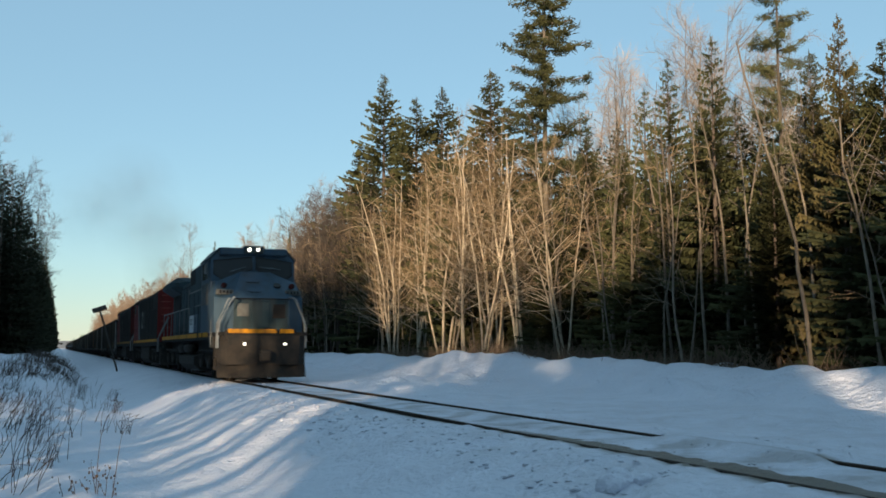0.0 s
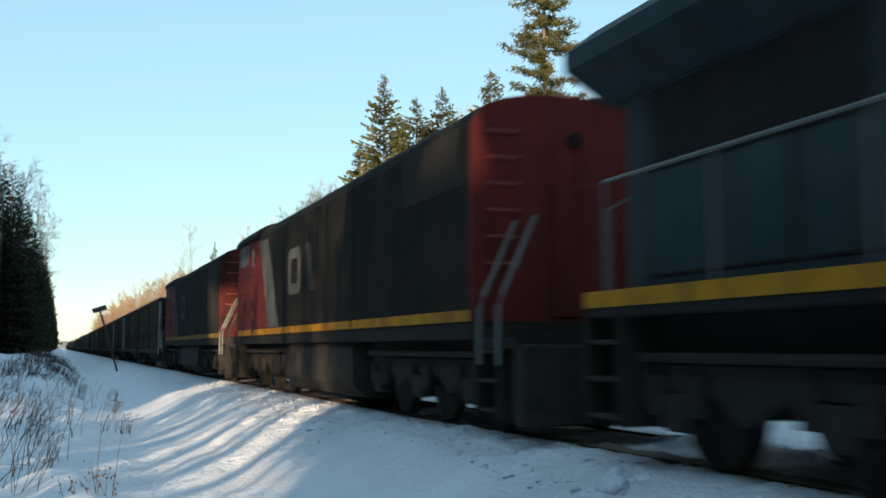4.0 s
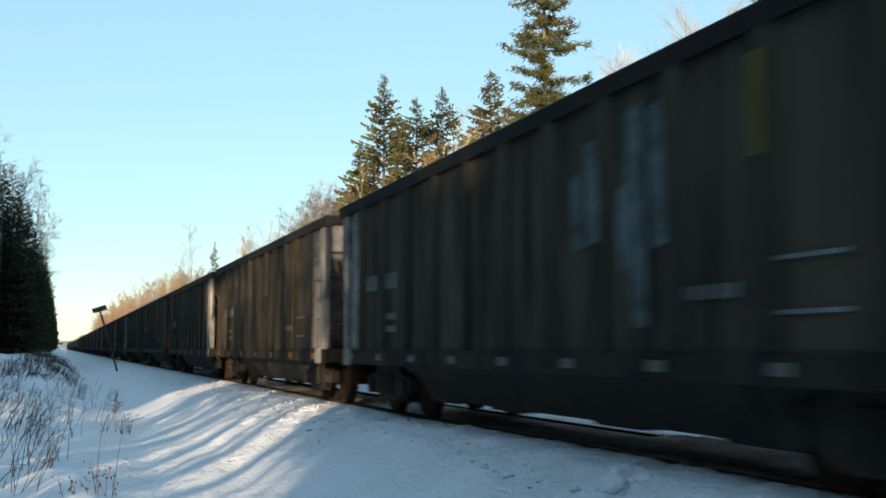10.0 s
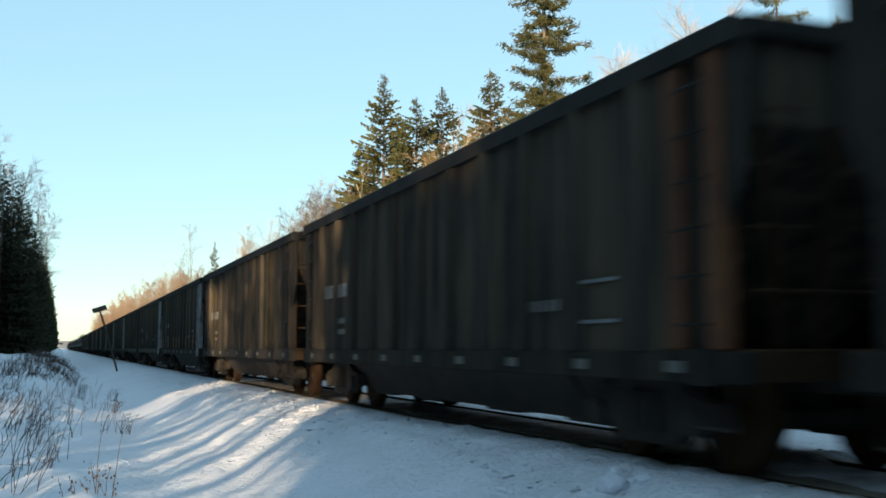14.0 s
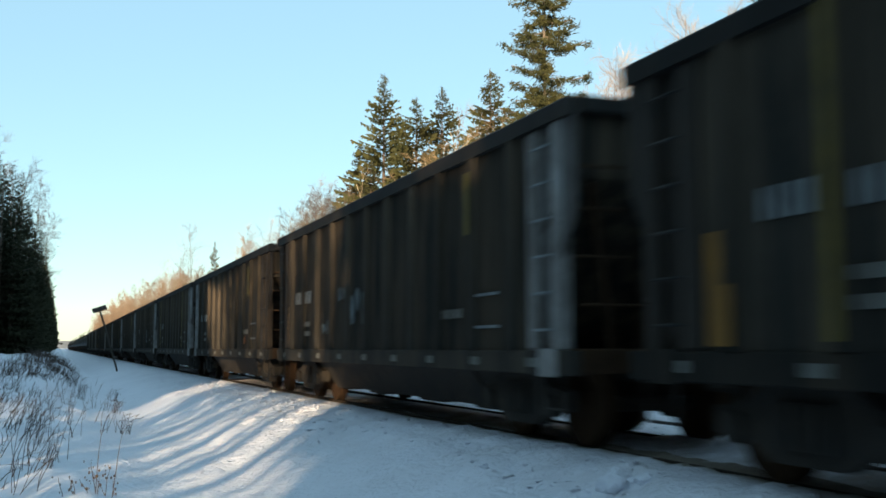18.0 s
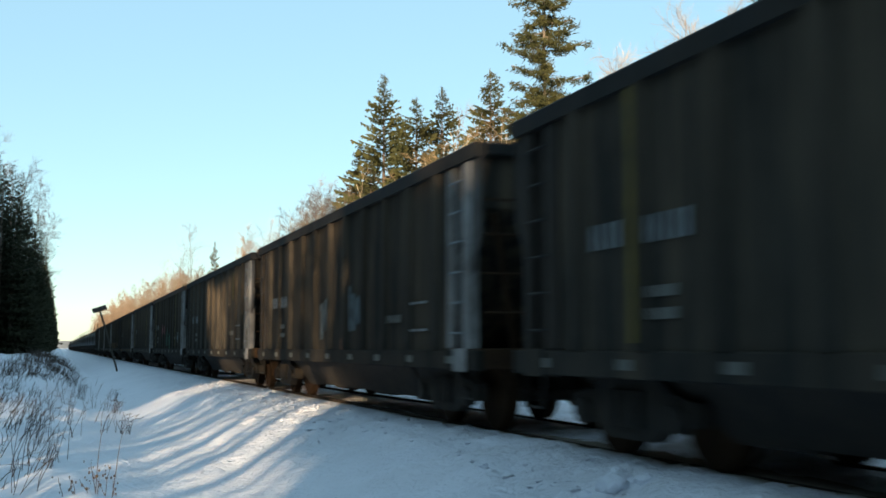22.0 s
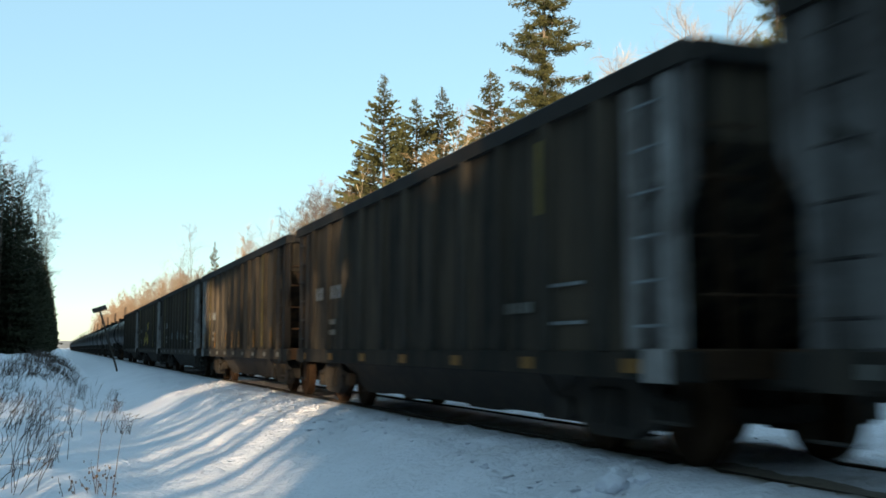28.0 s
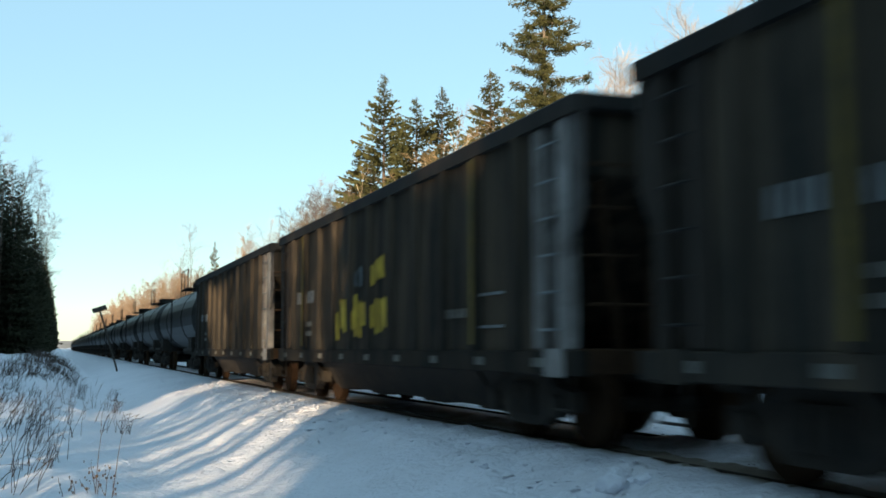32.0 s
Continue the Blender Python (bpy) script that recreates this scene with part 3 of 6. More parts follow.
SAPLING = [tree_kind("bare_sapling", bare_mesh(rng, 9, n, 0.14, 11, 4, 3, 0.24, 0.28, 0.6, 0.7), "bark", "twig") for n in (1, 2)]

L_SPRUCE = "dark green spruce tree at the edge of the wood"
L_SLIM = "slim sparse spruce tree among bare trees"
L_CLUMP = "leafless multi-stemmed tree with golden sunlit twigs"
L_ASPEN = "tall leafless grey tree with fine upright twigs"
L_SAP = "thin leafless sapling with grey stem"
L_LOW = "shade-darkened spruce tree in the wood beside the railway"


def put_row(kind_list, rows, label, base, wide=1.0):
    for i, (x, y, h) in enumerate(rows):
        kd = kind_list[i % len(kind_list)]
        s = h / base
        plant(kd, x, y, rng.uniform(0, 360), wide * s ** 0.6, s, label)


put_row(SPRUCE, [(24, 78.2, 22.7), (22.5, 79.9, 17.4), (24, 70.1, 19.0), (26, 70.1, 19.8), (22, 51.6, 16.1), (22.5, 85, 12)], L_SPRUCE, 16, 1.45)
put_row(SLIM, [(24, 38.9, 12.2), (24, 37.0, 12.9), (20.5, 28.9, 11.3), (22, 29.7, 9.5), (22, 95.5, 12.0), (23, 33.5, 9.5), (21.5, 34.5, 8.5), (20.5, 26.5, 7.5)], L_SLIM, 14)
put_row(GAUNT, [(22, 44.8, 21.0)], "tall ragged spruce with gaps between its boughs", 21, 0.85)
put_row(GAUNT[1:], [(21, 26.1, 14.5)], "slim ragged spruce with gaps between its boughs", 21, 0.55)
put_row(BROWN, [(20, 22.3, 9.9), (21, 152.6, 16.3), (20.5, 24.0, 8.4), (21, 48.5, 10)], "brownish conifer catching the low sun", 14, 0.66)
put_row(SPRUCE, [(19.7, 20.4, 8.6), (19.2, 18.2, 8.8), (21, 16.0, 10.0), (20, 30.6, 7.0), (19.8, 25.0, 6.5), (20.2, 40.0, 6.0), (20, 33.0, 6.4), (21.5, 36.5, 9.0), (22.5, 41.5, 10.5), (22, 31.5, 9.5), (21.5, 20.8, 8.5), (22.5, 24.5, 9.5), (21, 28.0, 6.0), (23, 27.0, 10.5), (22.8, 47.5, 12.5), (22.5, 57.0, 13.5), (23, 63.0, 14.0)], L_SPRUCE, 16)
put_row(ASPEN, [(22, 102.8, 14.8), (24, 104.0, 17.7), (24, 95.6, 17.0), (20, 165.2, 20.4), (21, 130.0, 16.1), (21, 119.9, 15.3), (20, 209.2, 18.7),
                (28, 48.8, 16.7), (28, 46.5, 15.2), (30, 47.9, 17.3), (29, 42.9, 17.1), (29, 41.5, 16.3), (26, 65.8, 17.5), (22, 25.6, 10.0), (26, 46.5, 14.4), (30, 39.0, 15.5), (31, 45.0, 16.5), (27, 52.0, 16.0), (28, 36.5, 13.8), (30, 55.0, 18.0), (29, 34.5, 13.0), (27, 40.5, 15.0), (26.5, 37.5, 13.5), (28.5, 39.5, 14.8), (25.5, 43.5, 14.5), (27.5, 44.5, 15.8), (31, 41.5, 16.5), (26, 34.0, 12.0)], L_ASPEN, 17)
put_row(CLUMP, [(19.5, 56.6, 12.9), (19, 50.6, 12.0), (18.5, 46.8, 10.6), (18.5, 44.6, 10.5), (20, 46.1, 12.3), (19.5, 42.3, 10.9),
                (19, 36.9, 9.5), (20, 62.6, 12.2), (21, 71.0, 10.3), (20.5, 66.0, 10.8), (20.5, 53.0, 11.5), (20.2, 76.0, 11.5), (20.5, 82.0, 12.0), (20, 88.0, 12.5), (20.4, 95.0, 12.0)], L_CLUMP, 11)
put_row(POLE, [(19.4, 22.8, 8.8), (19.2, 25.0, 8.2), (19.6, 27.0, 9.6), (19.1, 29.4, 9.0), (19.8, 31.0, 10.4), (19.2, 32.6, 9.4), (19.7, 34.6, 10.6), (19.0, 21.4, 7.8), (19.4, 26.0, 9.0), (19.9, 30.2, 10.0),
               (19.3, 33.6, 9.8), (19.6, 28.2, 9.2)], "slim leafless trunk before dark spruces", 14, 0.55)
put_row(ASPEN, [(19.2, 18.0, 10.8)], "leafless tree with crooked twigs at the wood's edge", 17, 1.0)
put_row(SAPLING, [(17.9, 18.8, 5.4), (18.5, 27.8, 7.2), (18.3, 28.6, 6.4), (18.8, 32.5, 7.6)], L_SAP, 9)

put_row(SAPLING, [(18.6 + 1.6 * rng.random(), 70 + 2.6 * i, rng.uniform(8, 12)) for i in range(14)], "grey leafless sapling at the dark edge of the wood", 9)

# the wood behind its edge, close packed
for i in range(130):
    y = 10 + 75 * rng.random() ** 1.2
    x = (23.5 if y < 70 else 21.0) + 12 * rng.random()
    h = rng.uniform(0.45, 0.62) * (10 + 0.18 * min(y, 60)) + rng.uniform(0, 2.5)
    plant(LOW[i % 2], x, y, rng.uniform(0, 360), (h / 15) ** 0.5, h / 15, "shade-darkened spruce tree inside the wood")
for i in range(34):
    y = 14 + 90 * rng.random()
    x = 19.0 + 4 * rng.random()
    h = rng.uniform(5, 9) * (0.8 + y / 160)
    plant(SAPLING[i % 2], x, y, rng.uniform(0, 360), h / 9, h / 9, L_SAP)
for i in range(280):
    y = 92 + 560 * rng.random() ** 1.3
    x = 19.0 + 8 * rng.random()
    h = rng.uniform(9.5, 12.5) if y < 120 else rng.uniform(10, 13) if y < 190 else rng.uniform(13, 17) if y < 300 else rng.uniform(15, 20)
    plant(THIN[i % 3], x, y, rng.uniform(0, 360), h / 17, h / 17, L_ASPEN)
for i in range(26):
    y = 72 + 15 * rng.random()
    h = rng.uniform(10, 14)
    plant(GREY[i % 2], 18.8 + 3 * rng.random(), y, rng.uniform(0, 360), h / 17, h / 17, L_ASPEN)
for i in range(40):
    y = 100 + 450 * rng.random()
    plant(LOW[i % 2], 21 + 9 * rng.random(), y, rng.uniform(0, 360), 0.9, rng.uniform(0.6, 0.95), "shade-darkened spruce tree inside the wood")

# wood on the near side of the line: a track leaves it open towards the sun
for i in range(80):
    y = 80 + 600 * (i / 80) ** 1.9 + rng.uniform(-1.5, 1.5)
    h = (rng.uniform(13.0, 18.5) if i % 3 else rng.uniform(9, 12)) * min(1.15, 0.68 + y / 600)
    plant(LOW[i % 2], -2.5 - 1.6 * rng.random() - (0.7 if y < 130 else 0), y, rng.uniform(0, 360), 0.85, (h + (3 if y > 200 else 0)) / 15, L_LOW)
put_row(GREY, [(-5.4, 106.7, 21.5), (-4.6, 154.9, 24.3), (-5.6, 136.5, 22.2), (-4.9, 98, 17)], L_ASPEN, 17)


def sunward(x, y):
    """Where the sun's way over this spot crosses the near side of the train."""
    return y + (4.9 - x) / math.tan(radians(SUN_AZ - 180))


def shade_height(x, z):
    """Height of a tree at x whose shade reaches up to z on the near side of the train."""
    return z + (4.9 - x) / math.sin(radians(SUN_AZ - 180)) * math.tan(radians(SUN_EL))


def skirt_tree(cv, cf, g, x, y, h, radius, layers=5, sides=7, low=0.03):
    """A plain spruce of ragged skirts from a share of its height upwards, for woods too dense or too far to count."""
    z = ground_z(x, y)
    for q in range(layers):
        zz, r = z + h * (low + (0.95 - low) * q / layers), radius * (1 - q / (layers + 0.4))
        b = len(cv)
        for j in range(sides):
            a = 6.283 * (j + g.random() * 0.5) / sides
            rr = r * g.uniform(0.6, 1.15)
            cv.append((x + rr * math.cos(a), y + rr * math.sin(a), zz - 0.2 * r + g.uniform(-0.3, 0.3)))
        cv.append((x, y, zz + h * (1 - low) * 1.5 / layers))
        cf.extend((b + j, b + (j + 1) % sides, b + sides) for j in range(sides))


# holes cut in unseen boughs, lighting chosen spots: x, y, z, radius
SUN_GAPS = ((15.8, 39.0, 0.5, 1.0), (14.65, 30.2, 0.4, 0.75), (15.2, 27.4, 0.5, 0.5), (8.83, 10.1, -0.1, 0.3), (6.9, 6.9, -0.1, 0.2), (14.2, 15.0, 0.6, 0.6), (4.1, 8.5, -0.05, 0.38), (4.78, 8.3, -0.05, 0.32),
            (19.0, 16.6, 2.0, 0.45), (19.6, 18.2, 4.2, 0.5), (17.9, 20.9, 1.6, 0.4), (4.93, 5.4, 0.58, 0.24),
            (4.93, 6.27, 1.5, 0.13), (4.93, 5.0, 2.5, 0.3), (4.93, 17.6, 2.65, 0.25))


def joined_wood(name, label, spots, slender):
    """Many spruces that stand too close to count, as one mesh. spots and slender young trees: x, y, height."""
    cv, cf = [], []
    g = random.Random(31)
    for x, y, h in spots:
        skirt_tree(cv, cf, g, x, y, h, min(3.4, 0.32 * h), 9, 9)
    for x, y, h in slender:
        skirt_tree(cv, cf, g, x, y, h, 0.6, 7, 7)
    # tall trees with bare lower stems and crowns far up
    for x, c in ((-20.0, 31.4), (-23.0, 33.2), (-19.0, 35.0), (-24.0, 36.8), (-21.0, 29.8)):
        skirt_tree(cv, cf, g, x, c - (4.9 - x) * 1.732, shade_height(x, 9.5), 1.5, 8, 9, 0.68)
    v, f = np.array(cv), np.array(cf)
    corners = v[f]
    probes = np.concatenate([corners, (corners + np.roll(corners, 1, 1)) / 2, corners.mean(1, keepdims=True)], 1)
    keep = np.ones(len(f), bool)
    way = np.array(sun_way)
    for gx, gy, gz, r in SUN_GAPS:
        d = probes - np.array((gx, gy, gz))
        off = d - (d @ way)[..., None] * way
        keep &= (np.linalg.norm(off, axis=2) > r).all(1)
    # low boughs beside the opening are cut away, letting sun down to the snow
    reach = (probes[..., 2] - (4.9 - probes[..., 0]) / math.sin(radians(SUN_AZ - 180)) * math.tan(radians(SUN_EL))).max(1)
    side = probes[..., 1] + (4.9 - probes[..., 0]) / math.tan(radians(SUN_AZ - 180))
    keep &= ~((side.max(1) > 16.9) & (side.min(1) < 25.0) & (side.mean(1) > 14.0) & (reach < 2.3) & (v[f[:, 0], 0] < -13))
    tagged(new(name, mesh_of(name, cv, [tuple(map(int, q)) for q in f[keep]], "needles")), label, "woods", kind="stuff")


# unseen trees, most with heights set by the shade wanted on the train
spots = []
for i in range(420):
    x = -19 - 42 * rng.random() ** 1.4
    y = rng.uniform(-125, 190)
    if 19.0 < sunward(x, y) < 36.5:
        continue
    spots.append((x, y, shade_height(x, rng.uniform(4.6, 7.2))))
for i in range(190):
    y = 88 + 620 * rng.random() ** 1.6
    spots.append((-8.0 - 7 * rng.random(), y, rng.uniform(14, 19)))
for i in range(65):
    c = -50 + 1.05 * i
    for x in (-22.5, -29.0, -36.0):
        spots.append((x, c - (4.9 - x) * 1.732, shade_height(x, rng.uniform(6.8, 8.4) if c < 8 else rng.uniform(6.2, 7.6))))
for i in range(16):
    c = 2.0 + 0.8 * i
    for x in (-25.5, -33.0):
        spots.append((x, c - (4.9 - x) * 1.732, shade_height(x, rng.uniform(6.4, 7.8) - max(0.0, c - 17) * 0.5)))
for i in range(33):
    c = 40.6 + 1.5 * i
    for x in (-22.5, -30.0):
        spots.append((x, c - (4.9 - x) * 1.732, shade_height(x, rng.uniform(10.0, 12.5))))
# low young trees beside the crossing track, and taller wood further up the line
slender = []
for i in range(44):
    x = -11.5 + rng.uniform(-0.6, 0.6)
    slender.append((x, 16.5 + 0.45 * i - (4.9 - x) * 1.732, rng.uniform(3.2, 3.8)))
for i in range(90):
    c = 52 + 2.2 * i
    for x in (-24.0, -31.0):
        spots.append((x, c - (4.9 - x) * 1.732, shade_height(x, (11 if c < 85 else 14) + rng.uniform(-1, 1.5))))
# the wood goes on behind the camera on both sides of the line
for i in range(130):
    spots.append((22 + 34 * rng.random(), rng.uniform(-120, 4), rng.uniform(14, 20)))
for i in range(70):
    x = rng.uniform(-18, 56)
    if abs(x - 6.4) > 5.5:
        spots.append((x, rng.uniform(-135, -105), rng.uniform(15, 20)))
for i in range(34):
    x = rng.uniform(-18, -8)
    spots.append((x, rng.uniform(-85, -40), rng.uniform(12, 16)))
joined_wood("near_woods", "dense dark spruce wood on the sunny side of the line", spots, slender)
# groups of bare trunks that draw long bars of shade over the bank
for c0, c1, n in ((29.4, 31.3, 5), (25.3, 26.8, 4), (21.5, 22.4, 3), (18.9, 19.8, 3), (23.9, 24.2, 1), (27.9, 28.1, 1), (33.2, 33.4, 1)):
    for i in range(n):
        x, c = rng.uniform(-17.0, -9.0), c0 + (c1 - c0) * (i + 0.5) / n
        plant(POLE[i % 2], x, c - (4.9 - x) * 1.732, rng.uniform(0, 360), rng.uniform(0.7, 1.15), rng.uniform(0.9, 1.1), "straight leafless trunk beside the crossing track")
for i in range(14):
    d = rng.uniform(26, 46)
    c = rng.uniform(14, 35)
    x = 4.9 - d * 0.5
    y = c - d * 0.866
    if x > -6.5 or abs(y) < 1:
        continue
    plant((GREY + SAPLING)[i % 4], x, y, rng.uniform(0, 360), 1.0, 0.9, "leafless tree beside the crossing track")
for i in range(3):
    d, c = rng.uniform(26, 44), rng.uniform(15, 24)
    plant(ASPEN[i % 3], 4.9 - d * 0.5, c - d * 0.866, rng.uniform(0, 360), 0.9, 0.9, "leafless tree beside the crossing track")


# far woods closing the view
def far_woods():
    tv, tf, cv, cf = [], [], [], []
    g = random.Random(3)
    for i in range(900):
        side = g.random()
        if side < 0.5:
            x, y = 22 + 40 * g.random(), 130 + 1300 * g.random()
        else:
            x, y = -4.2 - 52 * g.random() ** 1.6, 200 + 1300 * g.random()
        h = g.uniform(9, 16)
        skirt_tree(cv, cf, g, x, y, h, 2.6)
    tagged(new("far_woods", mesh_of("far_woods", cv, cf, "needles")), "distant dark spruce woods along the railway", "woods", kind="stuff")


far_woods()


def stem_tree(name, foot, line, r0, r1, label, limbs):
    """A single bent trunk through the given offsets (to the right, up), with a few thin limbs."""
    right = Vector((0.937, -0.349, 0))
    root = thing(name, label, "tree", "trees of the wood")
    root.matrix_basis = pose(foot[0], foot[1], ground_z(*foot))
    pts = [right * a + Vector((0, 0, b)) for a, b in line]
    radii = [r0 + (r1 - r0) * i / (len(pts) - 1) for i in range(len(pts))]
    part("trunk", made(pipe, pts, radii, 8), "bark", root, smooth=True)
    g = random.Random(int(foot[1] * 10))
    for i in range(limbs):
        k = len(pts) // 2 + i % (len(pts) - len(pts) // 2 - 1)
        p = pts[k].lerp(pts[k + 1], g.random())
        d = Vector((g.gauss(0, 1), g.gauss(0, 1), 0.9)).normalized()
        L = g.uniform(0.8, 2.2)
        lp = [p + d * L * t + Vector((0, 0, 0.15 * L * t * t)) for t in (0, 0.35, 0.7, 1.0)]
        part("limb", made(pipe, lp, [0.016, 0.012, 0.009, 0.005], 5), "bark", root)


stem_tree("bent_birch", (17.9, 21.3), [(0.03, -0.5), (0, 0), (-0.11, 1.64), (-0.29, 2.8), (-0.31, 3.5), (-0.64, 4.8), (-1.0, 5.9), (-1.2, 6.8), (-1.5, 7.8), (-1.7, 8.8)], 0.062, 0.02, "bent pale leafless trunk rising from the snow bank", 9)
stem_tree("bent_birch", (17.9, 18.9), [(0.02, -0.5), (0, 0), (-0.15, 1.4), (-0.22, 2.3), (-0.38, 3.4), (-0.52, 4.2), (-0.75, 5.0), (-0.8, 6.2)], 0.055, 0.018, "thin bent leafless trunk at the wood's edge", 6)


def twig_stuff(name, label, material, spots, seed, lean=0.0, sway=0.55):
    """Thin dry stems, too many to count. spots: x, y, count, spread, height."""
    g = random.Random(seed)
    cv, cf = [], []
    for x, y, n, spread, h in spots:
        for _ in range(n):
            px, py = x + g.gauss(0, spread), y + g.gauss(0, spread)
            q = Vector((px, py, ground_z(px, py) - 0.05))
            d = Vector((g.gauss(lean, sway), g.gauss(0, sway), 1)).normalized()
            L = h * g.uniform(0.35, 1.15)
            w = 0.005 + 0.006 * L
            mid = q + d * L * 0.55
            e = mid + (d + Vector((g.gauss(0, 0.35), g.gauss(0, 0.35), -0.25))).normalized() * L * 0.5
            u = d.orthogonal().normalized() * w
            v = d.cross(u)
            b = len(cv)
            for c, k in ((q, 1.0), (mid, 0.7)):
                cv.extend((tuple(c + u * k), tuple(c - u * 0.5 * k + v * 0.87 * k), tuple(c - u * 0.5 * k - v * 0.87 * k)))
            cv.append(tuple(e))
            for j in range(3):
                j2 = (j + 1) % 3
                cf.append((b + j, b + j2, b + 3 + j2, b + 3 + j))
                cf.append((b + 3 + j, b + 3 + j2, b + 6))
    tagged(new(name, mesh_of(name, cv, cf, material)), label, "brush", kind="stuff")


g = random.Random(12)
twig_stuff("edge_brush", "tangled dry brush along the foot of the wood", "brush",
           [(18.5 + g.uniform(-0.3, 1.2), 14 + 0.55 * i, 55, 0.45, g.uniform(0.5, 1.3)) for i in range(85)], 5)
twig_stuff("bank_brush", "dense dry twigs on the near snow bank", "stem",
           [(1.3 * min(1.0, (y - 18) / 26) - 1.0 - 0.012 * y + g.uniform(-0.9, 0.55), y, 42, 0.42, g.uniform(0.35, 0.75)) for y in [19 + 1.1 * i for i in range(58)]]
           + [(g.uniform(-1.4, -0.1), y, 5, 0.25, g.uniform(0.35, 0.7)) for y in [14.5 + 0.8 * i for i in range(12)]], 6, 0.4, 0.33)


def weed(name, x, y, stems, h, label, tufts=0, lean=(0.1, 0.0)):
    """A dry weed standing out of the snow: bent stems, some with small seed heads."""
    gg = random.Random(int(abs(x) * 100 + y * 10))
    root = thing(name, label, "weed", "dry weeds in the snow")
    root.matrix_basis = pose(x, y, ground_z(x, y))
    for i in range(stems):
        a = Vector((gg.gauss(0, 0.12), gg.gauss(0, 0.12), -0.08))
        L = h * gg.uniform(0.6, 1.1)
        d = Vector((lean[0] * gg.uniform(-0.8, 1.2) + gg.gauss(0, 0.2), lean[1] + gg.gauss(0, 0.2), 1)).normalized()
        pts = [a + d * L * t + Vector((lean[0] * 0.3 * L * t * t + gg.gauss(0, 0.01), 0, -0.08 * L * t * t)) for t in (0, 0.3, 0.55, 0.8, 1.0)]
        part("stem", made(pipe, pts, [0.005, 0.0045, 0.004, 0.003, 0.002], 5), "stem", root)
        if tufts == 0 and h > 0.4:
            for k in ((2, 3) if gg.random() < 0.3 else (3,)):
                e = pts[k] + Vector((gg.gauss(0, 0.14), gg.gauss(0, 0.14), gg.uniform(0.02, 0.14)))
                part("side_twig", made(pipe, [pts[k], (pts[k] + e) / 2 + Vector((0, 0, 0.02)), e], [0.003, 0.0025, 0.002], 4), "stem", root)
        for k in range(tufts):
            p = pts[2 + k % 3] + Vector((gg.gauss(0, 0.05), gg.gauss(0, 0.05), gg.gauss(0, 0.04)))
            bm = bmesh.new()
            bmesh.ops.create_icosphere(bm, subdivisions=1, radius=gg.uniform(0.007, 0.015), matrix=Matrix.Translation(p) @ Matrix.Diagonal((1, 1, 1.6, 1)))
            part("seed_head", bm, "stem", root)


weed("tall_weed", 0.62, 12.9, 2, 1.05, "two tall reddish weed stems in the snow", 0, (0.02, 0))
weed("seed_weed", 0.52, 13.1, 5, 0.50, "dark dry weed with small seed heads", 5, (0.0, 0))
weed("seed_weed", 0.25, 13.0, 4, 0.32, "dark dry weed with small seed heads", 4, (-0.2, 0))
for x, y, h, n in ((0.95, 23.0, 0.8, 5), (0.75, 26, 0.9, 6), (0.3, 21, 0.9, 4), (-0.1, 17.5, 1.0, 6), (-0.35, 14.2, 0.9, 6), (0.2, 30, 1.0, 6), (1.0, 30, 0.9, 5), (-0.6, 16.5, 1.2, 7)):
    weed("bent_weed", x, y, n, h, "clump of leaning dry weed stems", 0, (0.28, 0.1))
for x, y, n, h in ((1.45, 29.5, 16, 0.55), (1.35, 23.5, 14, 0.6), (0.6, 33.0, 14, 0.6), (1.7, 36.0, 12, 0.5)):
    weed("grass_tuft", x, y, n, h, "brown tuft of dry grass in the snow", 0, (0.12, 0.0))
for x, y, n, h in ((0.1, 24.0, 6, 0.8), (-0.3, 20.5, 5, 0.9), (-0.2, 27.0, 6, 0.9)):
    weed("bent_weed", x, y, n, h, "clump of leaning dry weed stems", 0, (0.35, 0.0))
weed("twig_stub", 2.35, 10.4, 1, 0.12, "short twig poking out of the snow", 0, (0, 0))
weed("twig_stub", 2.75, 10.9, 1, 0.24, "short twig poking out of the snow", 0, (0.15, 0))
weed("twig_stub", 1.3, 12.0, 1, 0.12, "short twig poking out of the snow", 0, (0, 0))


def clod(x, y, r, seed):
    """A lump of broken snow."""
    gg = random.Random(seed)
    bm = bmesh.new()
    bmesh.ops.create_icosphere(bm, subdivisions=3, radius=r)
    for v in bm.verts:
        n = noise.noise((v.co.x * 3 / r * 0.4 + seed, v.co.y * 3 / r * 0.4, v.co.z * 3 / r * 0.4))
        v.co *= 1 + 0.3 * n + 0.15 * noise.noise((v.co.x * 3.2 / r, v.co.y * 3.2 / r + seed, v.co.z * 3.2 / r))
        v.co.z *= 0.7
    ob = new("snow_clod", finish("snow_clod", bm, "snow", True))
    ob.matrix_basis = pose(x, y, ground_z(x, y) + 0.05 * r, 0, 0, gg.uniform(0, 360))
    tagged(ob, "rounded lump of broken snow", "snow lump", "snow lumps beside the track")


for i, (x, y, r) in enumerate(((1.42, 12.0, 0.15), (1.56, 12.3, 0.10), (4.05, 8.5, 0.15), (4.24, 8.68, 0.12), (4.72, 8.3, 0.15), (4.90, 8.5, 0.11), (3.82, 8.6, 0.10), (4.5, 8.42, 0.08), (5.0, 8.2, 0.10))):
    clod(x, y, r, i + 1)

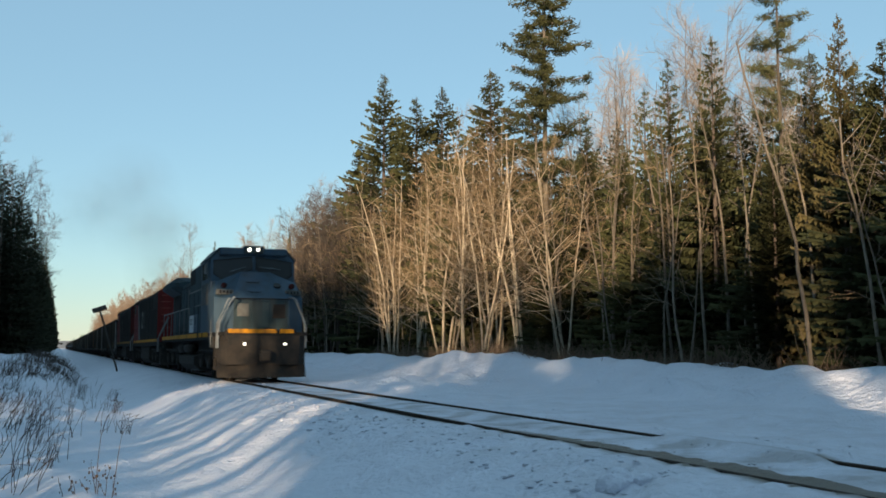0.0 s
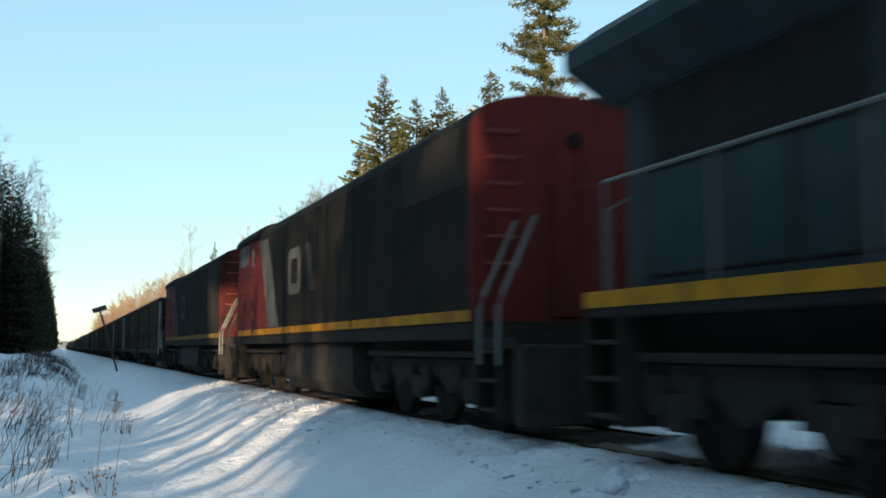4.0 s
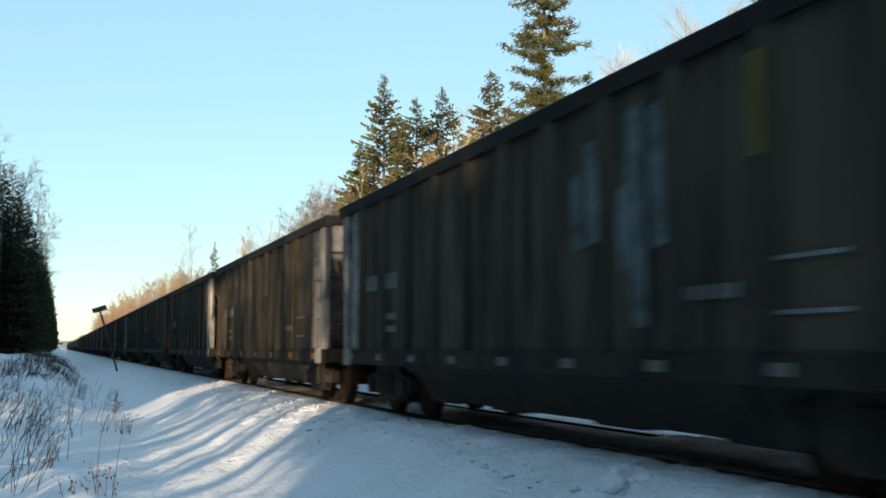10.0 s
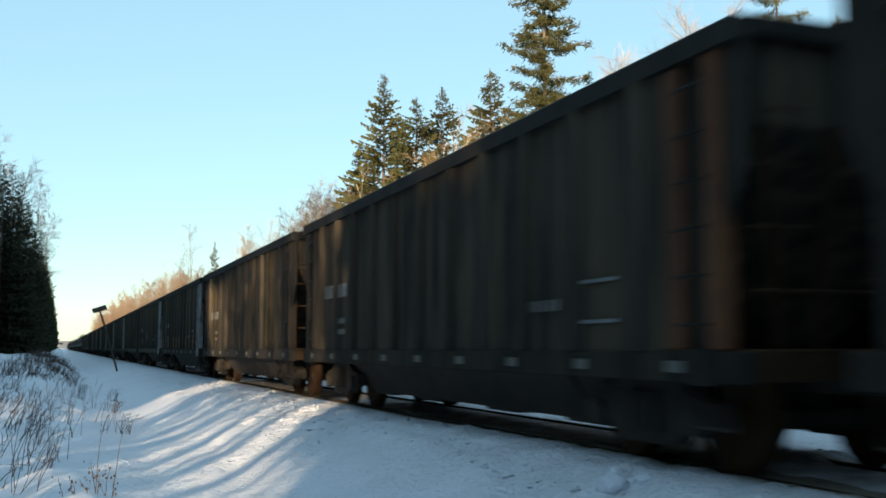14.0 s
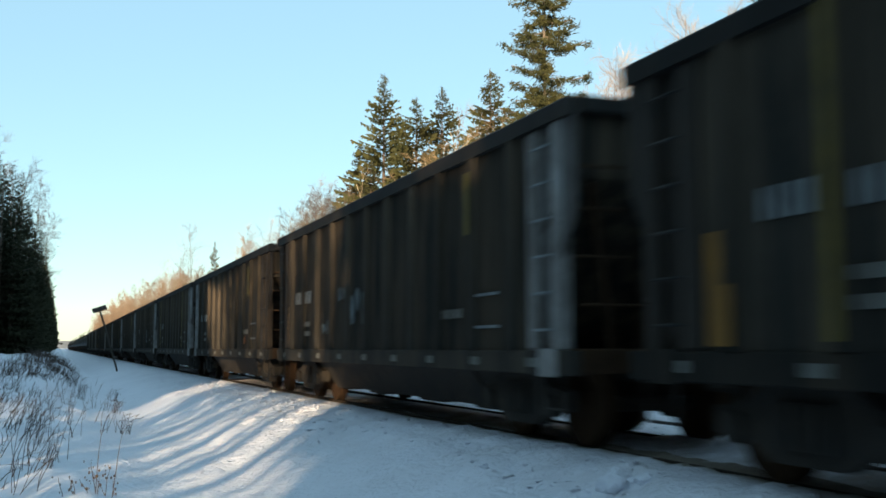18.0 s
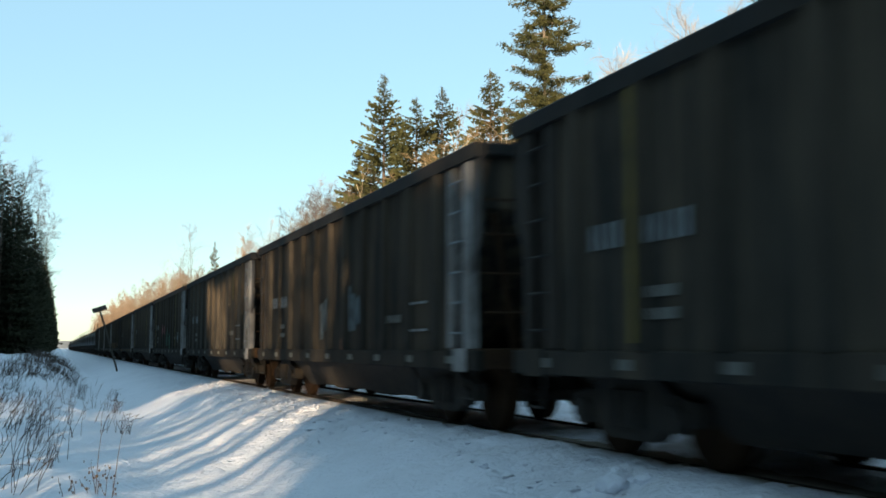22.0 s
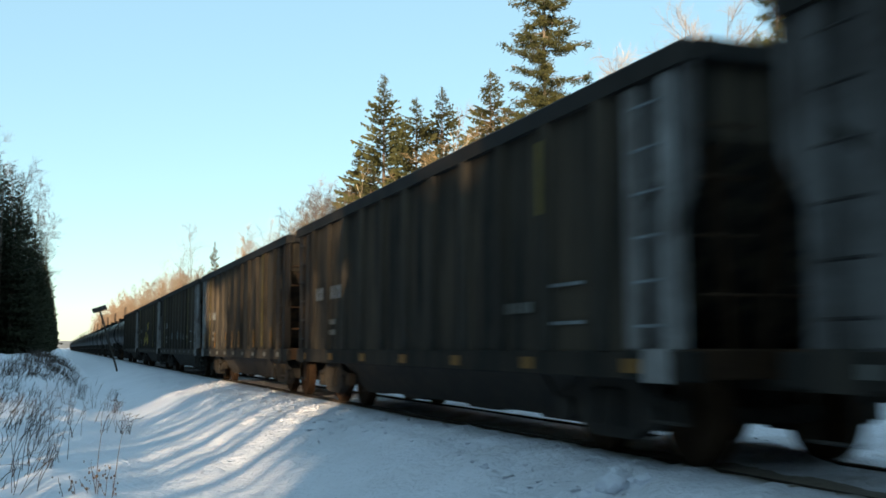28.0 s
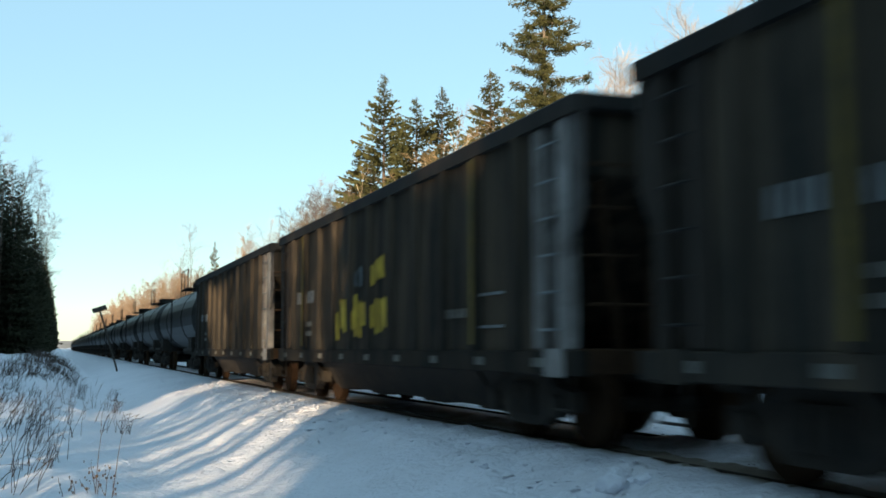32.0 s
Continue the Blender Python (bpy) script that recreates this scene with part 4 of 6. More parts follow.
def crumbs():
    """Small broken lumps of snow thrown up beside and between the rails."""
    gg = random.Random(44)
    cv, cf = [], []
    shape = [(1, 0, 0), (-1, 0, 0), (0, 1, 0), (0, -1, 0), (0, 0, 1), (0, 0, -1)]
    tris = ((0, 2, 4), (2, 1, 4), (1, 3, 4), (3, 0, 4), (2, 0, 5), (1, 2, 5), (3, 1, 5), (0, 3, 5))
    for i in range(7500):
        y = 8 + 40 * gg.random() ** 1.5
        x = gg.choice((gg.gauss(4.2, 0.6), gg.gauss(4.6, 0.5), gg.gauss(4.9, 0.35), gg.uniform(5.85, 7.05), gg.gauss(8.2, 0.6), gg.gauss(15.4, 0.8) if gg.random() < 0.5 else gg.gauss(4.4, 0.5)))
        if abs(x - 5.7) < 0.12 or abs(x - 7.205) < 0.12:
            continue
        if y < 14.5 and (x < 4.3 or gg.random() < 0.6):
            continue
        r = gg.uniform(0.014, 0.042) * (1.8 if gg.random() < 0.05 else 1.0)
        if 5.6 < x < 7.3:
            r *= 0.6
        z = ground_z(x, y)
        t = gg.uniform(0, 6)
        b = len(cv)
        for px, py, pz in shape:
            k = r * gg.uniform(0.7, 1.3)
            cv.append((x + (px * math.cos(t) - py * math.sin(t)) * k * 1.2, y + (px * math.sin(t) + py * math.cos(t)) * k * 1.2, z - 0.30 * r + pz * k * 0.42))
        cf.extend((b + i0, b + i1, b + i2) for i0, i1, i2 in tris)
    tagged(new("snow_crumbs", mesh_of("snow_crumbs", cv, cf, "snow", True)), "loose broken crumbs of snow along the track", "snow", kind="stuff")


crumbs()

sign = thing("signpost", "leaning dark railway signpost with a short board", "signpost")
sign.matrix_basis = pose(3.4, 66.0, ground_z(3.4, 66.0))
part("post", made(pipe, [(0.05, 0, -0.3), (-0.1, 0, 0.3), (-0.6, 0, 2.0), (-1.15, 0, 3.75)], 0.06, 8), "wood", sign)
board = part("board", made(box, -0.42, 0.42, -0.05, 0.05, -0.14, 0.16, 0.02), "wood", sign, "dark board seen in shade")
board.matrix_basis = pose(-1.15, -0.1, 3.75, 0, -18, 0)

def exhaust_smoke():
    """Thin puffs of exhaust that thin out and drift away over the line."""
    gg = random.Random(8)
    root = thing("exhaust_smoke", "thin grey exhaust smoke drifting over the train", "smoke")
    root.matrix_basis = pose(7.0, 115, 13.5)
    puffs = []
    for i, (px, py, pz, r) in enumerate(((-4.0, 0, 2.0, 5.5), (1.5, 8, 1.0, 5.0), (4.5, 16, -3.0, 4.5), (-0.5, -8, 3.5, 5.0), (6.0, 24, 3.0, 5.0))):
        bm = bmesh.new()
        bmesh.ops.create_icosphere(bm, subdivisions=4, radius=r)
        bmesh.ops.delete(bm, geom=[v for v in bm.verts if v.co.y > 0.05 * r], context="VERTS")
        for v in bm.verts:
            v.co.y *= 0.5 + 0.3 * noise.noise((v.co.x * 0.5 + i, v.co.y * 0.5, v.co.z * 0.5))
        ob = part("puff", bm, "smoke", root, smooth=True)
        puffs.append((ob, Vector((px, py, pz))))
    return puffs


SMOKE = exhaust_smoke()

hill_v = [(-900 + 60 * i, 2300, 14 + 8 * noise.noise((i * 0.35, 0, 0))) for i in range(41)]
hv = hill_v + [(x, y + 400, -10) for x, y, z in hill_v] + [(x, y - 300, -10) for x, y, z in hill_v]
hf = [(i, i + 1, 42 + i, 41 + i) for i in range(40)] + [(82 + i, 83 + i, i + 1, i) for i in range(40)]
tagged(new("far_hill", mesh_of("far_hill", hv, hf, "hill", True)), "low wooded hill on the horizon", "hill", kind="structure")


# ---- rolling stock: local y runs back from the front coupler, x = 0 is the middle of the track ----
_shared = {}


def shared(key, material, fn, *a, **kw):
    """A mesh that alike parts share."""
    k = (key, material)
    if k not in _shared:
        _shared[k] = finish(key, made(fn, *a, **kw), material)
    return _shared[k]


def put(name, key, material, parent, at, fn, *a, label="", turn=0.0, **kw):
    ob = part(name, shared(key, material, fn, *a, **kw), material, parent, label)
    ob.matrix_basis = pose(*at, 0, 0, turn)
    return ob


def wheel_shape(bm, r):
    disc(bm, -0.07, 0.05, 0, 0, r, 22)
    disc(bm, 0.05, 0.09, 0, 0, r + 0.03, 22)
    disc(bm, -0.10, -0.07, 0, 0, r * 0.45, 14)


def sideframe_freight(bm):
    prism(bm, [(-1.15, 0.62), (-0.75, 0.68), (-0.45, 0.86), (0.45, 0.86), (0.75, 0.68), (1.15, 0.62), (1.15, 0.40), (0.72, 0.40), (0.42, 0.22), (-0.42, 0.22), (-0.72, 0.40), (-1.15, 0.40)], -0.09, 0.09, "x")
    for y in (-0.87, 0.87):
        disc(bm, -0.16, 0.0, y, 0.46, 0.13, 12)
    for y in (-0.2, 0.0, 0.2):
        pipe(bm, [(-0.11, y, 0.34), (-0.11, y, 0.70)], 0.075, 8)


def sideframe_six(bm):
    prism(bm, [(-2.75, 0.72), (-2.6, 0.95), (2.6, 0.95), (2.75, 0.72), (2.45, 0.55), (1.6, 0.72), (1.2, 0.45), (0.6, 0.72), (-0.6, 0.72), (-1.2, 0.45), (-1.6, 0.72), (-2.45, 0.55)], -0.10, 0.10, "x")
    for y in (-2.05, 0.0, 2.05):
        box(bm, -0.20, 0.0, y - 0.20, y + 0.20, 0.36, 0.70, 0.04)
        for d in (-0.32, 0.32):
            pipe(bm, [(-0.13, y + d, 0.50), (-0.13, y + d, 0.86)], 0.09, 8)
    pipe(bm, [(-0.2, -2.5, 1.02), (-0.2, 2.5, 1.02)], 0.05, 6)


def truck(parent, y, axles, r, six):
    root = new("truck")
    root.parent = parent
    root.matrix_basis = pose(0, y, 0)
    for s in (-1, 1):
        ob = put("side_frame", "side_frame_six" if six else "side_frame", "under", root, (s * 1.12, 0, 0), sideframe_six if six else sideframe_freight, turn=0 if s < 0 else 180)
        for a in axles:
            put("wheel", "wheel%d" % (r * 100), "rust" if not six else "under", root, (s * 0.76, a, r), wheel_shape, r, turn=0 if s < 0 else 180)
    bm = bmesh.new()
    for a in axles:
        pipe(bm, [(-0.75, a, r), (0.75, a, r)], 0.09, 8)
    box(bm, -1.05, 1.05, -0.22, 0.22, 0.52, 0.78, 0.03)
    part("bolster", bm, "under", root)
    return root


def coupler_shape(bm):
    box(bm, -0.12, 0.12, 0.0, 0.75, 0.74, 0.98, 0.03)
    box(bm, -0.20, 0.18, -0.02, 0.26, 0.66, 1.04, 0.05)


def ladder(bm, x, y0, y1, z0, z1, n, r=0.016):
    for y in (y0, y1):
        pipe(bm, [(x, y, z0), (x, y, z1)], r, 5)
    for i in range(n):
        z = z0 + (z1 - z0) * (i + 0.5) / n
        pipe(bm, [(x, y0, z), (x, y1, z)], r, 5)


# ---- open-top hopper car ----
HL, HW, HTOP = 16.317, 1.52, 3.74
A0, A1 = 0.55, HL - 0.55          # ends of the body
POSTS = [2.1 + i * (HL - 4.2) / 10 for i in range(11)]


def hopper_side(bm, s):
    x0, x1 = sorted((s * (HW - 0.05), s * (HW - 0.02)))
    box(bm, x0, x1, A0 + 1.15, A1 - 1.15, 1.05, HTOP - 0.12)


def hopper_slope(bm):
    """Slope sheet from the end's top down to the hopper, with the upright plate above it."""
    prism(bm, [(0.08, HTOP - 0.10), (0.13, HTOP - 0.10), (0.18, HTOP - 0.80), (2.68, 1.10), (2.60, 1.06), (0.10, HTOP - 0.84)], -HW + 0.06, HW - 0.06, "x")


def hopper_chute(bm):
    loft(bm, [[(-1.35, -1.3, 1.1), (1.35, -1.3, 1.1), (1.35, 1.3, 1.1), (-1.35, 1.3, 1.1)],
              [(-0.86, -0.5, 0.27), (0.86, -0.5, 0.27), (0.86, 0.5, 0.27), (-0.86, 0.5, 0.27)]])


def hopper_centre(bm):
    box(bm, -0.32, 0.32, 0.7, HL - 0.7, 0.72, 1.10)


def hopper_skirt(bm):
    prism(bm, [(-1.36, 0.98), (1.36, 0.98), (0.88, 0.31), (-0.88, 0.31)], 4.05, HL - 4.05, "y")


def hopper_chord(bm, s):
    x = s * HW
    prism(bm, [(x - s * 0.10, HTOP - 0.20), (x + s * 0.05, HTOP - 0.20), (x + s * 0.06, HTOP - 0.03), (x + s * 0.03, HTOP), (x - s * 0.10, HTOP)], A0, A1, "y")


def hopper_end_chord(bm):
    box(bm, -HW + 0.1, HW - 0.1, -0.06, 0.08, HTOP - 0.18, HTOP, 0.02)


def hopper_sill(bm, s):
    x0, x1 = sorted((s * (HW - 0.10), s * (HW + 0.02)))
    box(bm, x0, x1, A0, A1, 0.82, 1.08, 0.015)


def hopper_post(bm, s):
    x = s * (HW - 0.02)
    prism(bm, [(x, -0.13), (x + s * 0.075, -0.07), (x + s * 0.075, 0.07), (x, 0.13)], 1.08, HTOP - 0.20, "z")


def hopper_end_panel(bm, s):
    x0, x1 = sorted((s * (HW - 0.10), s * (HW - 0.07)))
    prism(bm, [(0.30, 1.08), (1.15, 1.08), (1.20, HTOP - 0.2), (0.30, HTOP - 0.2)], x0, x1, "x")


def hopper_corner_post(bm, s):
    x0, x1 = sorted((s * (HW - 0.14), s * (HW + 0.02)))
    box(bm, x0, x1, 0.28, 0.50, 1.08, HTOP - 0.2, 0.02)


def hopper_end_post(bm, s):
    x0, x1 = sorted((s * (HW - 0.12), s * (HW + 0.02)))
    box(bm, x0, x1, 0.84, 1.12, 1.08, HTOP - 0.2, 0.03)


def hopper_gusset(bm, s):
    x0, x1 = sorted((s * (HW - 0.06), s * (HW - 0.03)))
    prism(bm, [(0.29, HTOP - 0.2), (0.29, 2.05), (-0.02, 2.55), (-0.02, HTOP - 0.2)], x0, x1, "x")


def hopper_rung(bm, s):
    pipe(bm, [(s * (HW - 0.01), 0.44, 0), (s * (HW + 0.05), 0.47, 0), (s * (HW + 0.05), 0.87, 0), (s * (HW - 0.01), 0.90, 0)], 0.016, 5)


def hopper_corner_plate(bm, s):
    x0, x1 = sorted((s * (HW + 0.022), s * (HW + 0.04)))
    box(bm, x0, x1, 0.36, 0.80, 0.80, 1.10)


def hopper_corner_step(bm, s):
    """Stirrup step hanging under the sill."""
    x = s * (HW - 0.02)
    pipe(bm, [(x, 0.22, 0.84), (x, 0.24, 0.46), (x, 0.70, 0.46), (x, 0.72, 0.84)], 0.02, 5)


def hopper_strut(bm, x0, x1, z):
    pipe(bm, [(x0, 0.12, z), (x1, 0.5, 1.1)], 0.05, 4)


def hopper_end_bar(bm, x0, x1, r):
    pipe(bm, [(x0, 0.02, 0), (x1, 0.02, 0)], r, 5)


def hopper_end_sill(bm):
    box(bm, -HW + 0.05, HW - 0.05, 0.0, 0.22, 0.84, 1.10, 0.02)


def quad_plate(bm, w, h):
    box(bm, -0.006, 0.0, 0, w, 0, h)


def spray_stroke(bm, seed, w, h, n, i):
    """One sprayed stroke of a patch of n: a thin uneven slanting shape, with a gap to the next."""
    g = random.Random(seed * 31 + i)
    step = w / n
    lo, hi = g.uniform(0.0, 0.35) * h, g.uniform(0.6, 1.0) * h
    lean = g.uniform(-0.3, 0.3) * step
    t = step * g.uniform(0.5, 0.9)
    y = i * step
    prism(bm, [(y, lo), (y + t * 0.8, lo - 0.04), (y + t + lean, (lo + hi) / 2), (y + t, hi), (y + t * 0.2, hi + 0.05), (y + lean * 0.5, (lo + hi) / 2)], -0.006, 0.0, "x")


def bars_plate(bm, w, h, n, gap=0.35):
    """A row of plain upright bars where lettering stands."""
    step = w / n
    for i in range(n):
        box(bm, -0.005, 0.0, i * step, i * step + step * (1 - gap), 0, h)


def hopper_common(root, chord="chord"):
    for yc in (4.3, 6.7, HL - 6.7, HL - 4.3):
        put("discharge_chute", "discharge_chute", "under", root, (0, yc, 0), hopper_chute)
    part("centre_sill", shared("centre_sill", "under", hopper_centre), "", root)
    part("floor_plate", shared("floor_plate", "under", hopper_skirt), "", root)
    for s in (-1, 1):
        part("side_sheet", shared("side_sheet%d" % s, "hopper", hopper_side, s), "", root)
        part("top_chord", shared("top_chord%d" % s, chord, hopper_chord, s), "", root)
        part("side_sill", shared("side_sill%d" % s, "hopper_rib", hopper_sill, s), "", root)
        for y in POSTS:
            put("side_post", "side_post%d" % s, "hopper_rib", root, (0, y, 0), hopper_post, s)
    for y, t in ((A0, 0), (A1, 180)):
        put("end_chord", "end_chord", chord, root, (0, y, 0), hopper_end_chord, turn=t)
        put("end_sill", "end_sill", "rust", root, (0, y, 0), hopper_end_sill, turn=t)
        for k, (x0, x1, z) in enumerate(((1.25, 0.8, HTOP - 0.9), (-1.25, -0.8, HTOP - 0.9), (0.5, 0.45, HTOP - 0.8), (-0.5, -0.45, HTOP - 0.8))):
            put("end_strut", "end_strut%d" % k, "rust", root, (0, y, 0), hopper_strut, x0, x1, z, turn=t)
        for z in (2.05, 2.55, 3.0):
            put("end_rung", "end_rung", "rust", root, (0, y, z), hopper_end_bar, -HW + 0.05, -HW + 0.62, 0.016, turn=t)
        put("grab_bar", "grab_bar", "rust", root, (0, y, 1.55), hopper_end_bar, -1.4, 1.4, 0.02, turn=t)
    truck(root, 2.55, (-0.87, 0.87), 0.46, False)
    truck(root, HL - 2.55, (-0.87, 0.87), 0.46, False)
    put("coupler", "coupler", "under", root, (0, 0, 0), coupler_shape)
    put("coupler", "coupler", "under", root, (0, HL, 0), coupler_shape, turn=180)


SIDE = -(HW + 0.004)


# end panels and gussets take a darker tone than the posts beside them
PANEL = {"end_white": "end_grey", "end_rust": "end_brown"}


def hopper_car(spec, seed):
    """One hopper car. spec: label, front panel, rear panel, rail top, then its marks."""
    g = random.Random(seed)
    root = thing("hopper_car", spec["label"], "freight car", "hopper cars of the train")
    hopper_common(root, spec.get("chord", "chord"))
    for mat, y, t in ((spec["front"], A0, 0), (spec["rear"], A1, 180)):
        for s in (-1, 1):
            side = s if t == 0 else -s
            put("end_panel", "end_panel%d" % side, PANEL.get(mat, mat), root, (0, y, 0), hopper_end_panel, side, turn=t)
            put("corner_post", "corner_post%d" % side, mat, root, (0, y, 0), hopper_corner_post, side, turn=t)
            put("end_post", "end_post%d" % side, mat, root, (0, y, 0), hopper_end_post, side, turn=t)
            put("corner_plate", "corner_plate%d" % side, mat if mat == "end_white" else "hopper_rib", root, (0, y, 0), hopper_corner_plate, side, turn=t)
            put("corner_step", "corner_step%d" % side, "under", root, (0, y, 0), hopper_corner_step, side, turn=t)
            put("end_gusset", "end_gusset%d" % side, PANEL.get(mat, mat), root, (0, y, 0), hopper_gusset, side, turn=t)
            for k in range(6):
                put("rung", "rung%d" % side, "white" if mat == "end_white" else "chord", root, (0, y, 1.30 + k * 0.40), hopper_rung, side, turn=t)
        put("slope_sheet", "slope_sheet", mat if spec.get("bright") == t else "hopper", root, (0, y, 0), hopper_slope, turn=t)
    marks = spec.get("marks", ())
    # reporting marks as plain bars, towards the rear of the side and at the front
    put("lettering", "lettering_a", "white", root, (SIDE, HL - 3.0 + g.uniform(-0.15, 0.15), 2.06), bars_plate, 0.64, 0.25, 4, 0.42)
    put("lettering", "lettering_b", "white", root, (SIDE, HL - 4.1 + g.uniform(-0.15, 0.15), 2.05), bars_plate, 0.80, 0.25, 5, 0.42)
    put("lettering", "lettering_c", "stripe", root, (SIDE, HL - 3.9, 1.56), bars_plate, 0.7, 0.10, 2, 0.1)
    put("lettering", "lettering_c", "stripe", root, (SIDE, HL - 3.9, 1.36), bars_plate, 0.7, 0.10, 2, 0.1)
    if "box" in marks:
        put("lettering", "lettering_line", "white", root, (SIDE, 2.5, 1.75), quad_plate, 0.95, 0.035)
        put("lettering", "lettering_line", "white", root, (SIDE, 2.5, 1.35), quad_plate, 0.95, 0.035)
        put("lettering", "lettering_d", "stripe", root, (SIDE, 3.7, 1.50), bars_plate, 1.0, 0.12, 6, 0.3)
    if "tall" in marks:
        put("yellow_strip", "strip_tall", "mustard", root, (SIDE - 0.078, POSTS[1] - 0.05, 1.15), quad_plate, 0.11, 2.35, label="faded mustard strip")
        put("yellow_strip", "strip_tall", "mustard", root, (SIDE - 0.078, POSTS[9] - 0.05, 1.15), quad_plate, 0.11, 2.35, label="faded mustard strip")
    if "mid" in marks:
        put("yellow_strip", "strip_mid", "mustard", root, (SIDE - 0.078, POSTS[1] - 0.06, 2.55), quad_plate, 0.14, 0.8, label="faded mustard strip")
    if "short" in marks:
        for i in (0, 2, 4, 5, 6, 8, 10):
            put("yellow_strip", "strip_short", "orange_tape", root, (SIDE - 0.078, POSTS[i] - 0.08, 1.12), quad_plate, 0.15, 0.48, label="short yellow strip")
    if "panel" in marks:
        for y in (2.02, 14.35):
            put("yellow_strip", "strip_panel", "orange_tape", root, (SIDE, y, 1.12), quad_plate, 0.19, 0.92, label="yellow strip")
    if "sill" in marks:
        for i in range(7):
            put("sill_reflector", "sill_mark", "orange_tape", root, (SIDE - 0.02, 1.4 + i * (HL - 2.9) / 6, 0.88), quad_plate, 0.32, 0.13, label="yellow sill reflector")
    else:
        for i in range(9):
            put("sill_reflector", "sill_mark_pale", "stripe", root, (SIDE - 0.02, 1.4 + i * (HL - 2.9) / 8, 0.90), quad_plate, 0.26, 0.10, label="dull pale sill reflector")
    for j, (mat, y, z, w, h) in enumerate(spec.get("spray", ())):
        n = max(2, int(w / 0.24))
        for i in range(n):
            put("sprayed_stroke", "spray%d_%d_%d" % (seed, j, i), mat, root, (SIDE - 0.001 * (j % 3), y, z), spray_stroke, seed * 9 + j, w, h, n, i, label="stroke of sprayed paint")
    return root


DARK = "grimy dark ribbed hopper car"
HOPPERS = [
    dict(label=DARK + " and a chalky front end", front="end_white", rear="end_brown", marks=("tall", "short", "box")),
    dict(label=DARK + " and pale rain streaks", bright=180, front="end_brown", rear="end_white", marks=("mid", "box"), spray=[("spray_white", 4.7, 1.3, 0.95, 2.1), ("spray_white", 5.9, 2.1, 0.65, 1.2)]),
    dict(label=DARK + " and a chalky white end", bright=0, front="end_white", rear="end_brown", marks=("tall", "sill", "box")),
    dict(label=DARK + " with rusty chord and pale end", front="end_white", rear="end_brown", chord="brown_chord", marks=("tall", "short", "sill")),
    dict(label=DARK + " and a rust-orange front end", front="end_rust", rear="end_brown", marks=("box",)),
    dict(label=DARK + " and plain black ends", front="end_brown", rear="end_brown", marks=("tall",)),
    dict(label=DARK + " with tall mustard strips", front="end_white", rear="end_brown", marks=("tall", "short", "panel", "box")),
    dict(label=DARK + " with faint pale spray", front="end_white", rear="end_brown", marks=("mid", "panel", "box"), spray=[("spray_white", 9.5, 1.95, 0.7, 0.4), ("spray_white", 8.3, 1.55, 0.95, 0.65), ("spray_white", 10.5, 1.38, 0.9, 0.28)]),
    dict(label=DARK + " with a low rust patch", front="end_brown", rear="end_white", marks=("mid", "box"), spray=[("end_rust", 4.1, 1.17, 0.28, 0.3)]),
    dict(label=DARK + " and a pinkish white front end", front="end_white", rear="end_brown", marks=("tall", "box")),
    dict(label=DARK + " with blurred white spray", front="end_white", rear="end_brown", marks=("panel", "box"), spray=[("spray_white", 8.1, 1.3, 0.85, 0.8), ("spray_white", 5.7, 1.3, 1.15, 0.9), ("end_rust", 6.95, 1.0, 0.4, 0.4)]),
    dict(label=DARK + " and a whitish front end", front="end_white", rear="end_brown", marks=("mid", "box")),
    dict(label=DARK + " with pink and green spray paint", front="end_white", rear="end_brown", chord="brown_chord", marks=("tall", "box"), spray=[("spray_pink", 9.0, 1.65, 1.8, 0.65), ("spray_green", 6.4, 0.95, 2.1, 1.1), ("spray_white", 2.1, 1.36, 1.6, 0.4)]),
    dict(label=DARK + " and dull pale end posts", front="end_white", rear="end_grey", marks=("tall",)),
    dict(label=DARK + " with yellow sill reflectors", front="end_white", rear="end_brown", marks=("sill", "mid", "box")),
    dict(label=DARK + " with a long mustard strip", front="end_brown", rear="end_white", marks=("tall", "panel", "short")),
    dict(label=DARK + " with blue-white spray along its side", front="end_white", rear="end_brown", marks=("tall", "box"), spray=[("spray_white", 7.0, 1.4, 1.7, 0.5), ("spray_white", 5.4, 1.38, 1.0, 0.4), ("spray_white", 9.3, 1.4, 1.2, 0.5)]),
    dict(label=DARK + " with a bright yellow sprayed figure", front="end_white", rear="end_brown", marks=("tall", "panel", "box"), spray=[("spray_yellow", 6.9, 1.26, 3.5, 0.8), ("spray_yellow", 7.3, 2.12, 1.1, 0.55), ("spray_white", 8.6, 2.12, 0.6, 0.4)]),
    dict(label=DARK + " and a sunlit chalky front end", front="end_white", rear="end_brown", marks=()),
]

# ---- tank car ----
TL = 17.6


def tank_shell(bm):
    rings = []
    for y, r in ((1.0, 0.35), (1.12, 0.85), (1.40, 1.25), (1.75, 1.42), (TL - 1.75, 1.42), (TL - 1.40, 1.25), (TL - 1.12, 0.85), (TL - 1.0, 0.35)):
        rings.append([(r * math.cos(2 * math.pi * j / 24), y, 2.42 + r * math.sin(2 * math.pi * j / 24)) for j in range(24)])
    loft(bm, rings)


